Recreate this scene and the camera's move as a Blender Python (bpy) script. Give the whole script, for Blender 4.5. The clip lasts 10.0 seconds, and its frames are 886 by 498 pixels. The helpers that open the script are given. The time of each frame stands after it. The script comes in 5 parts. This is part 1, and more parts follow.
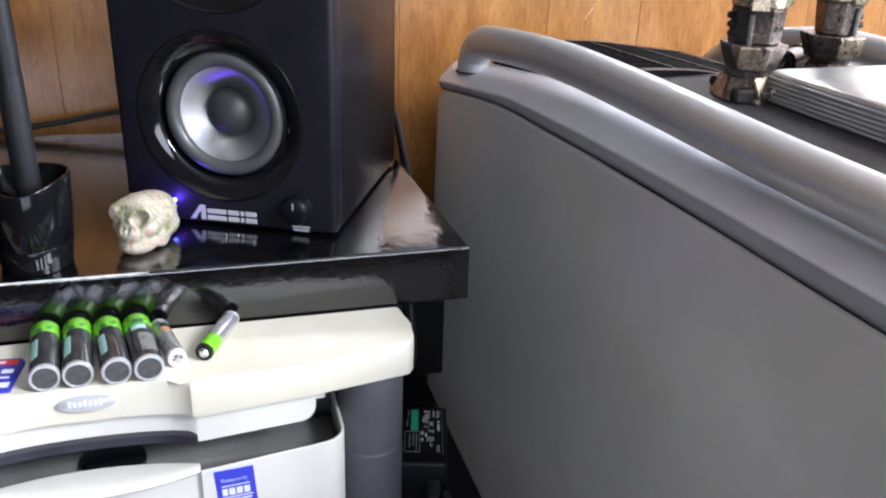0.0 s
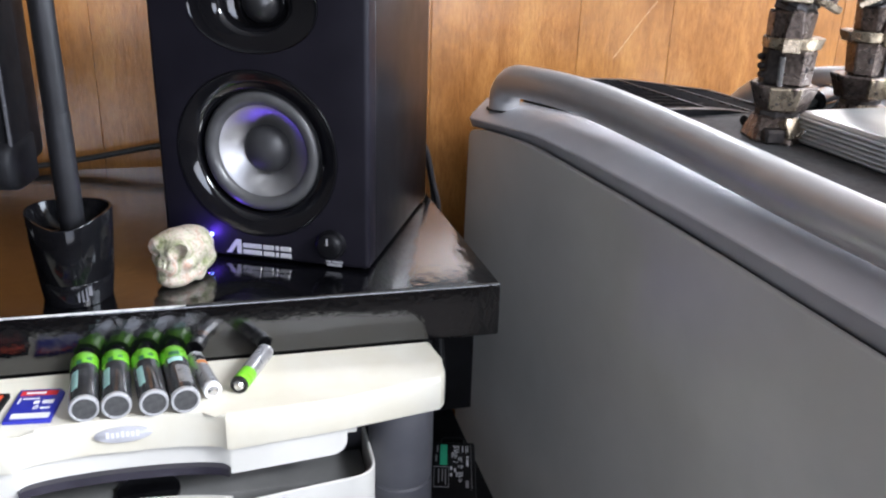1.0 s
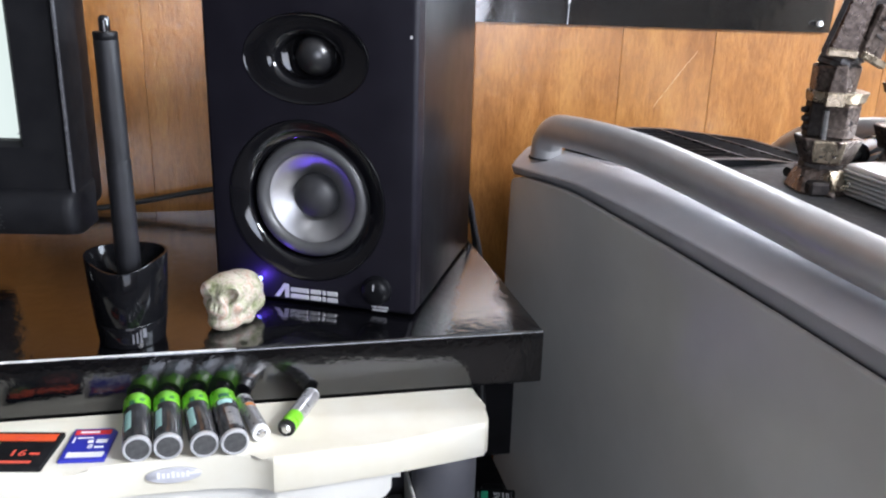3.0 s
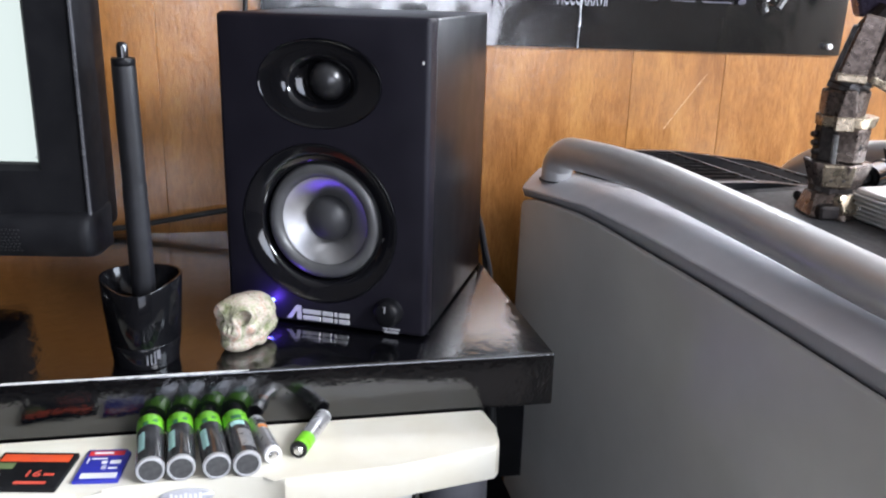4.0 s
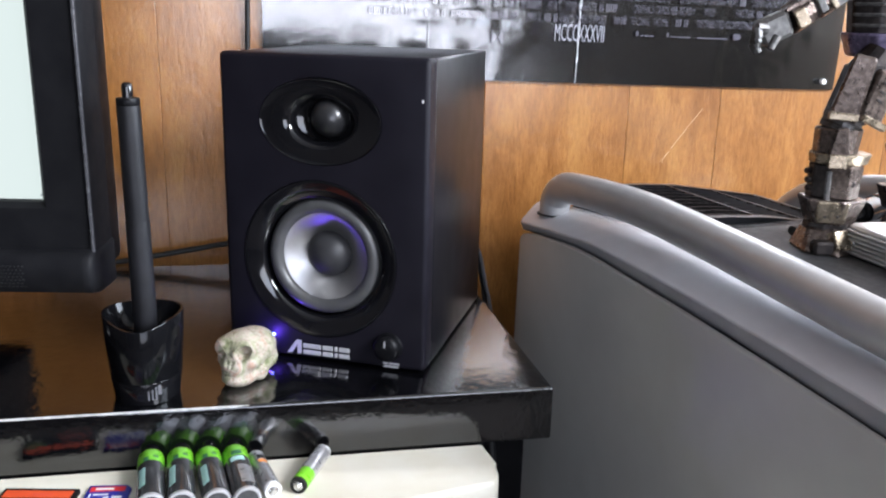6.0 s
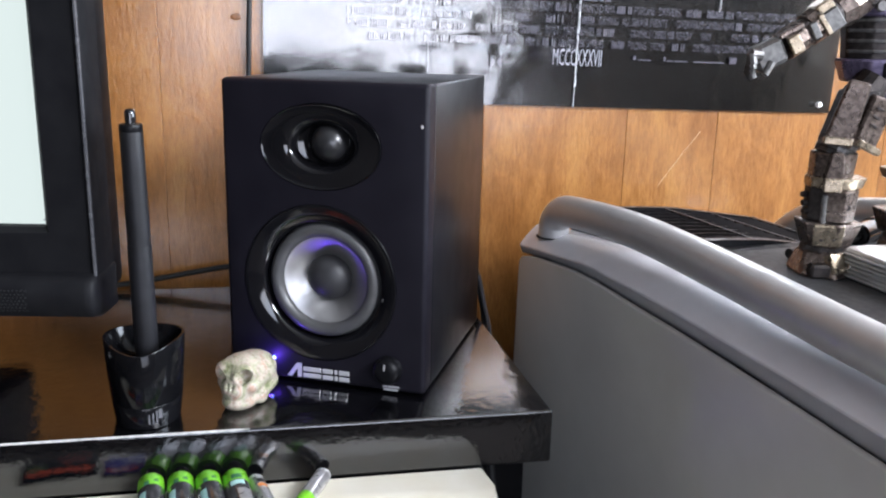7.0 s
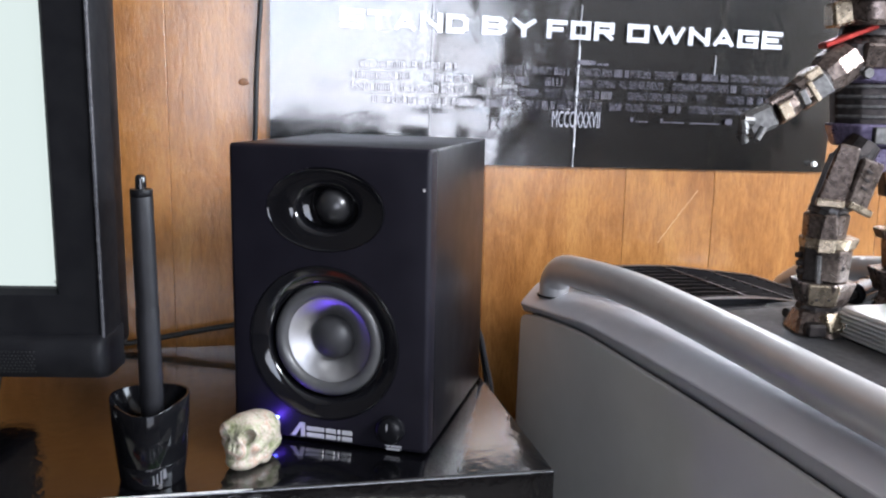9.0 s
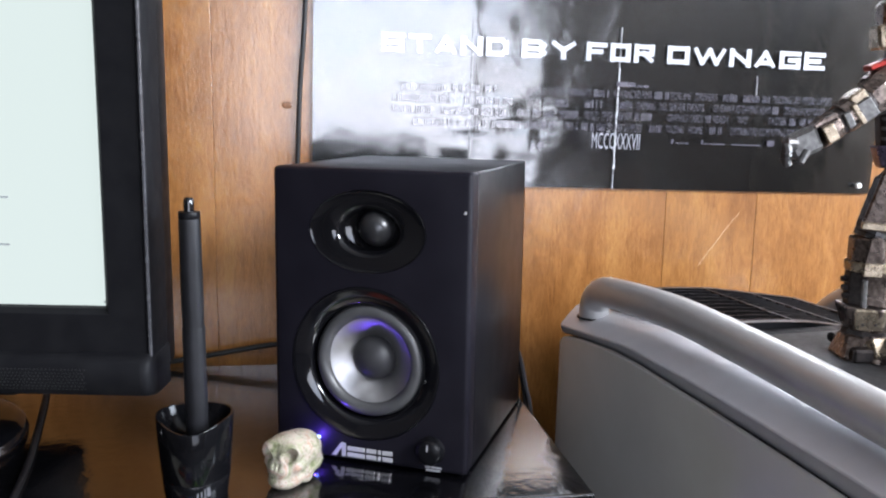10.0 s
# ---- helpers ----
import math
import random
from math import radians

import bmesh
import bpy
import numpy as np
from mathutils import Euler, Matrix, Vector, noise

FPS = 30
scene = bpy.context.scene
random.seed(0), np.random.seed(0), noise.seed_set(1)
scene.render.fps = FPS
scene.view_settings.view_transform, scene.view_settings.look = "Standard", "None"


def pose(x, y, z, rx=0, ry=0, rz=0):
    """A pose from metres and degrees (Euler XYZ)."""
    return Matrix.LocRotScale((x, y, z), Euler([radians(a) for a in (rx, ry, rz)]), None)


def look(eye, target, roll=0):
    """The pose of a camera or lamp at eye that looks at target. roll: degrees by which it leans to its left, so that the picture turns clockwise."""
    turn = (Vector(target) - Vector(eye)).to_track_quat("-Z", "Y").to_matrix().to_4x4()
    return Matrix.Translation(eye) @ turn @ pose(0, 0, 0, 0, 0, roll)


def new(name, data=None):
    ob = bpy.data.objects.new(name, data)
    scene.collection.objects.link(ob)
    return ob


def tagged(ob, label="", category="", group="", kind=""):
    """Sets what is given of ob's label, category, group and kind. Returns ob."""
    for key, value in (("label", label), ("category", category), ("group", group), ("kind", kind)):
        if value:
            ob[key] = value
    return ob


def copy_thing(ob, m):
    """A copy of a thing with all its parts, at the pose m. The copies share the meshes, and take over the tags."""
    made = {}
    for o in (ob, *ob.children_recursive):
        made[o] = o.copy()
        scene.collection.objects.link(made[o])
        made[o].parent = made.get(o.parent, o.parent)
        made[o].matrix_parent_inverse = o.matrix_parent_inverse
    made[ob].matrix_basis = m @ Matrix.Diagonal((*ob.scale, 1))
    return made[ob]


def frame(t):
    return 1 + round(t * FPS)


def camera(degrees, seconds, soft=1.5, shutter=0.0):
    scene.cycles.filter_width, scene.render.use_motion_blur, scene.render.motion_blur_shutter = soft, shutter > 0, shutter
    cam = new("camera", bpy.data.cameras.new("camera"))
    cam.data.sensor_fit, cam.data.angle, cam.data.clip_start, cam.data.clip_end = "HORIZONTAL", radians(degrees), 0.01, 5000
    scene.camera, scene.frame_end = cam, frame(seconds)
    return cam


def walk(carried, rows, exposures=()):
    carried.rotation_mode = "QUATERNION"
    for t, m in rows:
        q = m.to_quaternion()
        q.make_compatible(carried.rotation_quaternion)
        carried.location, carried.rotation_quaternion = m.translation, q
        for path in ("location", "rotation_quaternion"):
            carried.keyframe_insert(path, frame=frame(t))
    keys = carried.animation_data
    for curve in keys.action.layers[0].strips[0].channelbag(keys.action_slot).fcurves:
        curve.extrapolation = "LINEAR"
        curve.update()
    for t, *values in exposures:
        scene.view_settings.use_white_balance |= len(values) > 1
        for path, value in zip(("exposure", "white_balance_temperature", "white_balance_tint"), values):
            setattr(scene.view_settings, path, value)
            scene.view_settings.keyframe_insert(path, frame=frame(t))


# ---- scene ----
cam = camera(54.65, 10.0, soft=2.2)
PATH = [
    (0, (-0.0761, -0.5141, 0.9352), (0.4341, 1.2523, 0.1482), 1.79),
    (0.5, (-0.0796, -0.5162, 0.9378), (0.4151, 1.2713, 0.1894), 1.71),
    (1, (-0.0822, -0.5176, 0.9403), (0.3790, 1.2902, 0.2198), 1.65),
    (1.5, (-0.0850, -0.5187, 0.9429), (0.3599, 1.3021, 0.2452), 1.64),
    (2, (-0.0874, -0.5200, 0.9443), (0.3392, 1.3136, 0.2691), 1.59),
    (2.5, (-0.0901, -0.5211, 0.9452), (0.3204, 1.3239, 0.2914), 1.58),
    (4, (-0.0939, -0.5251, 0.9506), (0.2795, 1.3483, 0.3582), 1.46),
    (4.5, (-0.0938, -0.5263, 0.9522), (0.2794, 1.3528, 0.3783), 1.41),
    (5, (-0.0932, -0.5278, 0.9539), (0.2779, 1.3576, 0.3993), 1.36),
    (5.5, (-0.0941, -0.5284, 0.9553), (0.2801, 1.3591, 0.4101), 1.39),
    (7, (-0.0952, -0.5328, 0.9604), (0.2832, 1.3703, 0.4754), 1.32),
    (7.5, (-0.0959, -0.5349, 0.9608), (0.2836, 1.3747, 0.5032), 1.25),
    (8, (-0.0962, -0.5378, 0.9636), (0.2827, 1.3799, 0.5409), 1.25),
    (8.5, (-0.0955, -0.5398, 0.9650), (0.2805, 1.3840, 0.5679), 1.19),
    (9, (-0.0961, -0.5425, 0.9674), (0.2771, 1.3886, 0.6044), 1.12),
    (9.5, (-0.0979, -0.5444, 0.9694), (0.2548, 1.3952, 0.6324), 1.10),
    (10, (-0.1000, -0.5456, 0.9701), (0.1908, 1.4070, 0.6492), 0.93),
]
walk(cam, [(t, look(eye, target, roll)) for t, eye, target, roll in PATH],
     exposures=[(0.0, 0.35, 6050, 12), (5.0, 0.27, 6050, 12), (10.0, 0.22, 6050, 12)])

# ---- light ----
world = bpy.data.worlds.new("sky")
scene.world = world
world.use_nodes = True
wn = world.node_tree
sky = wn.nodes.new("ShaderNodeTexSky")
sky.sky_type, sky.sun_disc = "NISHITA", False
sky.sun_elevation, sky.sun_rotation = radians(40), radians(150)
wn.links.new(sky.outputs[0], wn.nodes["Background"].inputs[0])
wn.nodes["Background"].inputs[1].default_value = 0.12


def area(name, m, sx, sy, watts, colour):
    data = bpy.data.lights.new(name, "AREA")
    data.shape, data.size, data.size_y, data.energy, data.color = "RECTANGLE", sx, sy, watts, colour
    ob = new(name, data)
    ob.matrix_world = m
    return ob


# daylight in the window behind the desk chair, and an added, unseen key lamp
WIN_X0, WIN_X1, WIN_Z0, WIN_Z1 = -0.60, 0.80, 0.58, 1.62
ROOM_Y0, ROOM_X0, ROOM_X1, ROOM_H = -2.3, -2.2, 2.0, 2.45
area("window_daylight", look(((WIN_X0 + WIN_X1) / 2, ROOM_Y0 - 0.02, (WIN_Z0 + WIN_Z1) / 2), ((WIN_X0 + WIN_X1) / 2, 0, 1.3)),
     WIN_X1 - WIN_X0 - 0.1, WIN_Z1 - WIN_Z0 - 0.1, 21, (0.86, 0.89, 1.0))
LAMP_POSE = look((1.60, -1.85, 2.15), (0.2, 0.0, 0.80))
area("added_key_light", LAMP_POSE, 0.7, 0.7, 104, (0.97, 0.98, 1.0))
# a second window in the side wall
WIN2_Y0, WIN2_Y1, WIN2_Z0, WIN2_Z1 = -1.30, -0.20, 0.95, 2.0
area("side_window_daylight", look((ROOM_X1 + 0.02, (WIN2_Y0 + WIN2_Y1) / 2, (WIN2_Z0 + WIN2_Z1) / 2), (0, (WIN2_Y0 + WIN2_Y1) / 2, 1.4)),
     WIN2_Y1 - WIN2_Y0 - 0.1, WIN2_Z1 - WIN2_Z0 - 0.1, 95, (0.87, 0.94, 1.0))


# ---- materials ----
class Mat:
    """A small wrapper round a node material with a Principled shader."""

    def __init__(self, name, colour=(0.5, 0.5, 0.5), rough=0.5, metal=0.0, **more):
        self.mat = bpy.data.materials.new(name)
        self.mat.use_nodes = True
        self.t = self.mat.node_tree
        self.b = self.t.nodes["Principled BSDF"]
        self.set("Base Color", (*colour, 1))
        self.set("Roughness", rough)
        self.set("Metallic", metal)
        for k, v in more.items():
            self.set(k.replace("_", " "), v)

    def set(self, k, v):
        self.b.inputs[k].default_value = v
        return self

    def node(self, kind, **props):
        n = self.t.nodes.new(kind)
        for k, v in props.items():
            n.inputs[k.replace("_", " ")].default_value = v
        return n

    def link(self, a, b):
        self.t.links.new(a, b)

    def coords(self, scale=(1, 1, 1), kind="Object"):
        c, m = self.node("ShaderNodeTexCoord"), self.node("ShaderNodeMapping")
        m.inputs["Scale"].default_value = scale
        self.link(c.outputs[kind], m.inputs[0])
        return m.outputs[0]

    def noise(self, scale, detail=4, rough=0.55, stretch=(1, 1, 1), distort=0.0):
        n = self.node("ShaderNodeTexNoise", Scale=scale, Detail=detail, Roughness=rough, Distortion=distort)
        self.link(self.coords(stretch), n.inputs["Vector"])
        return n.outputs["Fac"]

    def ramp(self, fac, stops):
        r = self.node("ShaderNodeValToRGB")
        el = r.color_ramp.elements
        while len(el) < len(stops):
            el.new(0.5)
        for e, (p, c) in zip(el, stops):
            e.position, e.color = p, (*c, 1) if len(c) == 3 else c
        self.link(fac, r.inputs[0])
        return r.outputs[0]

    def mix(self, fac, a, b, blend="MIX"):
        m = self.t.nodes.new("ShaderNodeMix")
        m.data_type, m.blend_type = "RGBA", blend
        for sock, v in ((m.inputs[0], fac), (m.inputs[6], a), (m.inputs[7], b)):
            if isinstance(v, (int, float)):
                sock.default_value = v
            elif isinstance(v, tuple):
                sock.default_value = (*v, 1)
            else:
                self.link(v, sock)
        return m.outputs[2]

    def colour(self, out):
        self.link(out, self.b.inputs["Base Color"])
        return self

    def vary(self, a, b, scale, detail=4, stretch=(1, 1, 1), lo=0.35, hi=0.65):
        self.colour(self.ramp(self.noise(scale, detail, stretch=stretch), [(lo, a), (hi, b)]))
        return self

    def rough(self, lo, hi, scale, detail=4, stretch=(1, 1, 1)):
        self.link(self.ramp(self.noise(scale, detail, stretch=stretch), [(0.3, (lo,) * 3), (0.7, (hi,) * 3)]), self.b.inputs["Roughness"])
        return self

    def bump(self, fac, strength=0.3, dist=0.001):
        b = self.node("ShaderNodeBump", Strength=strength, Distance=dist)
        self.link(fac, b.inputs["Height"])
        if self.b.inputs["Normal"].is_linked:
            self.link(self.b.inputs["Normal"].links[0].from_socket, b.inputs["Normal"])
        self.link(b.outputs[0], self.b.inputs["Normal"])
        if self.b.inputs["Coat Weight"].default_value:
            self.link(b.outputs[0], self.b.inputs["Coat Normal"])
        return self


def lacquer():
    m = Mat("black_lacquer", (0.002, 0.002, 0.0025), 0.06, Specular_IOR_Level=0.6, Coat_Weight=1.0, Coat_IOR=1.5, Coat_Roughness=0.03)
    m.rough(0.03, 0.11, 9)
    m.bump(m.noise(24, 2), 0.17, 0.002).bump(m.noise(75, 3, 0.6), 0.35, 0.0008).bump(m.noise(170, 4, 0.65), 0.35, 0.0005)
    return m.mat


def panelling():
    m = Mat("wood_panelling", rough=0.3, Specular_IOR_Level=0.22, Coat_Weight=0.9, Coat_IOR=1.75, Coat_Roughness=0.13)
    info = m.node("ShaderNodeObjectInfo")
    shift = m.node("ShaderNodeVectorMath")
    shift.operation = "MULTIPLY_ADD"
    c = m.node("ShaderNodeTexCoord")
    comb = m.node("ShaderNodeCombineXYZ")
    m.link(info.outputs["Random"], comb.inputs[0])
    m.link(info.outputs["Random"], comb.inputs[2])
    m.link(comb.outputs[0], shift.inputs[0])
    shift.inputs[1].default_value = (3.0, 3.0, 5.0)
    m.link(c.outputs["Object"], shift.inputs[2])

    def tex(scale, stretch, detail, rough, distort=0.0):
        mp, n = m.node("ShaderNodeMapping"), m.node("ShaderNodeTexNoise", Scale=scale, Detail=detail, Roughness=rough, Distortion=distort)
        mp.inputs["Scale"].default_value = stretch
        m.link(shift.outputs[0], mp.inputs[0])
        m.link(mp.outputs[0], n.inputs["Vector"])
        return n.outputs["Fac"]

    broad = tex(6, (3.2, 3.2, 0.8), 5, 0.55, 1.3)
    fine = tex(70, (5, 5, 0.45), 6, 0.7, 0.4)
    flake = tex(110, (3.4, 3.4, 0.75), 6, 0.7, 0.8)
    curl = tex(14, (2.0, 2.0, 0.9), 4, 0.6, 2.2)
    base = m.ramp(broad, [(0.25, (0.222, 0.088, 0.019)), (0.5, (0.285, 0.124, 0.031)), (0.75, (0.345, 0.164, 0.046))])
    pores = m.ramp(fine, [(0.34, (0.70, 0.62, 0.54)), (0.52, (1, 1, 1))])
    flakes = m.ramp(flake, [(0.32, (0.64, 0.57, 0.48)), (0.50, (0.93, 0.91, 0.88)), (0.66, (1.12, 1.14, 1.16))])
    col = m.mix(0.7, m.mix(0.55, base, pores, "MULTIPLY"), flakes, "MULTIPLY")
    col = m.mix(0.5, col, m.ramp(curl, [(0.36, (0.74, 0.68, 0.60)), (0.58, (1.05, 1.05, 1.05))]), "MULTIPLY")
    tone = m.ramp(info.outputs["Random"], [(0, (0.95, 0.94, 0.93)), (1, (1.0, 1.0, 1.0))])
    m.colour(m.mix(1.0, col, tone, "MULTIPLY"))
    m.link(m.ramp(flake, [(0.3, (0.32,) * 3), (0.7, (0.48,) * 3)]), m.b.inputs["Roughness"])
    m.bump(curl, 0.10, 0.004).bump(fine, 0.22, 0.0010).bump(flake, 0.30, 0.0010)
    return m.mat


def plain(name, a, b, scale=40, rough=(0.4, 0.55), metal=0.0, bump=0.1, grain=300, **more):
    m = Mat(name, a, rough[0], metal, **more)
    m.vary(a, b, scale).rough(rough[0], rough[1], scale * 1.7)
    if bump:
        m.bump(m.noise(grain, 3), bump, 0.0006)
    return m.mat


LACQUER = lacquer()
WOOD = panelling()
SPK_BLACK = plain("black_vinyl", (0.0062, 0.0056, 0.0088), (0.0088, 0.0080, 0.0120), 30, (0.40, 0.52), bump=0.12, grain=900, Specular_IOR_Level=0.15)
CAB_BLACK = plain("black_vinyl_wrap", (0.004, 0.004, 0.0055), (0.006, 0.006, 0.008), 30, (0.30, 0.36), bump=0.03, grain=900, Specular_IOR_Level=0.3)
GLOSS_BLACK = plain("gloss_black_plastic", (0.004, 0.004, 0.005), (0.006, 0.006, 0.007), 20, (0.05, 0.11), bump=0.0, Specular_IOR_Level=0.6)
SATIN_BLACK = plain("satin_black_plastic", (0.003, 0.003, 0.0035), (0.006, 0.006, 0.007), 60, (0.30, 0.42), bump=0.08, grain=700, Specular_IOR_Level=0.13)
MATT_BLACK = plain("matt_black_plastic", (0.005, 0.005, 0.006), (0.009, 0.009, 0.010), 80, (0.5, 0.65), bump=0.15, grain=900, Specular_IOR_Level=0.13)
RUBBER = plain("black_rubber", (0.012, 0.012, 0.012), (0.02, 0.02, 0.02), 60, (0.38, 0.5), bump=0.08, Specular_IOR_Level=0.25)
SURROUND = plain("grey_black_rubber", (0.050, 0.050, 0.051), (0.066, 0.066, 0.067), 60, (0.32, 0.40), bump=0.05, Specular_IOR_Level=0.6)
CAP_BLACK = plain("matt_black_cap", (0.022, 0.022, 0.024), (0.030, 0.030, 0.032), 60, (0.46, 0.54), bump=0.05, Specular_IOR_Level=0.4)
DOME_BLACK = plain("black_coated_dome", (0.012, 0.012, 0.013), (0.018, 0.018, 0.019), 60, (0.28, 0.34), bump=0.02, Specular_IOR_Level=0.6)


def spun_metal():
    m = Mat("spun_silver_cone", rough=0.34, metal=0.9, Anisotropic=0.7)
    m.vary((0.40, 0.395, 0.395), (0.47, 0.465, 0.465), 60).rough(0.30, 0.40, 200)
    t = m.t.nodes.new("ShaderNodeTangent")
    t.direction_type, t.axis = "RADIAL", "Y"
    m.link(t.outputs[0], m.b.inputs["Tangent"])
    m.bump(m.noise(1200, 3), 0.06, 0.0004)
    return m.mat


CONE = spun_metal()
CHROME = plain("bright_metal", (0.6, 0.6, 0.6), (0.7, 0.7, 0.7), 80, (0.18, 0.3), 1.0, 0.05)
PANEL_GREY = plain("grey_case_panel", (0.54, 0.535, 0.50), (0.59, 0.585, 0.55), 14, (0.36, 0.44), 0.12, 0.06, 1500)
RAIL_GREY = plain("grey_rail_paint", (0.56, 0.56, 0.59), (0.62, 0.62, 0.65), 25, (0.34, 0.44), 0.15, 0.05, 1500)
TUBE_GREY = plain("grey_tube_paint", (0.48, 0.475, 0.47), (0.54, 0.535, 0.53), 30, (0.32, 0.40), 0.35, 0.06, 1500)
CREAM = plain("off_white_plastic", (0.58, 0.568, 0.525), (0.63, 0.618, 0.575), 18, (0.38, 0.5), bump=0.08, grain=900)
AGED_CREAM = plain("yellowed_cream_plastic", (0.64, 0.60, 0.485), (0.69, 0.665, 0.575), 22, (0.38, 0.5), bump=0.08, grain=900)
TRAY_GREY = plain("mid_grey_plastic", (0.13, 0.13, 0.125), (0.17, 0.17, 0.165), 30, (0.42, 0.52), bump=0.1, grain=900)
POST_GREY = plain("grey_plastic", (0.075, 0.075, 0.085), (0.095, 0.095, 0.105), 30, (0.42, 0.52), bump=0.12, grain=900)
PAINT = plain("tan_wall_paint", (0.30, 0.26, 0.21), (0.36, 0.315, 0.26), 3, (0.7, 0.85), bump=0.15, grain=80)
DARK_WALL = plain("dark_brown_wall", (0.024, 0.018, 0.013), (0.036, 0.027, 0.020), 4, (0.6, 0.75), bump=0.15, grain=80)
WHITE = plain("ceiling_paint", (0.36, 0.355, 0.345), (0.42, 0.415, 0.40), 3, (0.8, 0.9), bump=0.1, grain=120)
CARPET = plain("brown_carpet", (0.035, 0.03, 0.026), (0.06, 0.05, 0.043), 90, (0.9, 1.0), bump=0.6, grain=400)


# ---- mesh helpers ----
def mesh_of(bm, name, material, smooth=None):
    me = bpy.data.meshes.new(name)
    bmesh.ops.recalc_face_normals(bm, faces=bm.faces)
    bm.to_mesh(me)
    bm.free()
    for m in material if isinstance(material, (list, tuple)) else [material]:
        me.materials.append(m)
    if smooth is not None:
        me.shade_smooth()
        me.set_sharp_from_angle(angle=radians(smooth))
    return me


def thing(name, label, category, at=(0, 0, 0), yaw=0.0, group="", kind=""):
    ob = new(name)
    ob.empty_display_size = 0.02
    ob.matrix_world = pose(*at, 0, 0, yaw)
    return tagged(ob, label, category, group, kind)


def part(name, bm, material, parent, label="", smooth=35):
    ob = new(name, mesh_of(bm, name, material, smooth))
    ob.parent = parent
    if label:
        tagged(ob, label)
    return ob


def solo(name, bm, material, label="", category="", kind="", smooth=35, group=""):
    return tagged(new(name, mesh_of(bm, name, material, smooth)), label, category, group, kind)


def box(x0, x1, y0, y1, z0, z1, bevel=0.0, seg=2, bm=None):
    own = bmesh.new()
    bmesh.ops.create_cube(own, size=1, matrix=Matrix.LocRotScale(((x0 + x1) / 2, (y0 + y1) / 2, (z0 + z1) / 2), None, (x1 - x0, y1 - y0, z1 - z0)))
    if bevel:
        bmesh.ops.bevel(own, geom=own.edges[:], offset=bevel, segments=seg, profile=0.5, affect="EDGES")
    return own if bm is None else joined(bm, own)


def joined(bm, other, m=None, slot=0):
    me = bpy.data.meshes.new("join")
    if m is not None:
        bmesh.ops.transform(other, matrix=m, verts=other.verts)
    for f in other.faces:
        f.material_index = slot if slot else f.material_index
    other.to_mesh(me)
    other.free()
    bm.from_mesh(me)
    bpy.data.meshes.remove(me)
    return bm


def lathe(profile, steps=48, m=None, closed=False):
    """Turns a profile of (radius, height) round z."""
    bm = bmesh.new()
    rings = []
    for r, z in profile:
        if r < 1e-6:
            rings.append([bm.verts.new((0, 0, z))])
        else:
            rings.append([bm.verts.new((r * math.cos(2 * math.pi * i / steps), r * math.sin(2 * math.pi * i / steps), z)) for i in range(steps)])
    for a, b in zip(rings, rings[1:] + (rings[:1] if closed else [])):
        for i in range(steps):
            j = (i + 1) % steps
            vs = [a[i % len(a)], a[j % len(a)], b[j % len(b)], b[i % len(b)]]
            vs = [v for k, v in enumerate(vs) if v not in vs[:k]]
            if len(vs) > 2:
                bm.faces.new(vs)
    if m is not None:
        bmesh.ops.transform(bm, matrix=m, verts=bm.verts)
    return bm


def loft(rings, cap=True, bm=None):
    """Bridges closed rings of points."""
    bm = bm or bmesh.new()
    made = [[bm.verts.new(p) for p in ring] for ring in rings]
    for a, b in zip(made, made[1:]):
        for i in range(len(a)):
            j = (i + 1) % len(a)
            bm.faces.new((a[i], a[j], b[j], b[i]))
    if cap:
        bm.faces.new(made[0][::-1])
        bm.faces.new(made[-1])
    return bm


def smooth_path(points, per=8):
    """Catmull-Rom through points."""
    pts = [Vector(p) for p in points]
    pts = [2 * pts[0] - pts[1]] + pts + [2 * pts[-1] - pts[-2]]
    out = []
    for a, b, c, d in zip(pts, pts[1:], pts[2:], pts[3:]):
        for k in range(per):
            t = k / per
            out.append(0.5 * (2 * b + (c - a) * t + (2 * a - 5 * b + 4 * c - d) * t * t + (3 * b - a - 3 * c + d) * t ** 3))
    return out + [pts[-2]]


def tube(points, radius, steps=12, cap=True):
    """A round tube along points; radius a number or one per point."""
    pts = [Vector(p) for p in points]
    rings, up = [], None
    for i, p in enumerate(pts):
        d = (pts[min(i + 1, len(pts) - 1)] - pts[max(i - 1, 0)]).normalized()
        if up is None:
            up = d.orthogonal().normalized()
        up = (up - d * up.dot(d)).normalized()
        side = d.cross(up)
        r = radius[i] if isinstance(radius, (list, tuple)) else radius
        rings.append([p + r * (math.cos(a) * up + math.sin(a) * side) for a in (2 * math.pi * k / steps for k in range(steps))])
    return loft(rings, cap)


def prism(outline, z0, z1, bevel=0.0, seg=2):
    bm = loft([[(x, y, z0) for x, y in outline], [(x, y, z1) for x, y in outline]])
    if bevel:
        es = [e for e in bm.edges if abs(e.verts[0].co.z - e.verts[1].co.z) < 1e-6]
        bmesh.ops.bevel(bm, geom=es, offset=bevel, segments=seg, profile=0.5, affect="EDGES")
    return bm


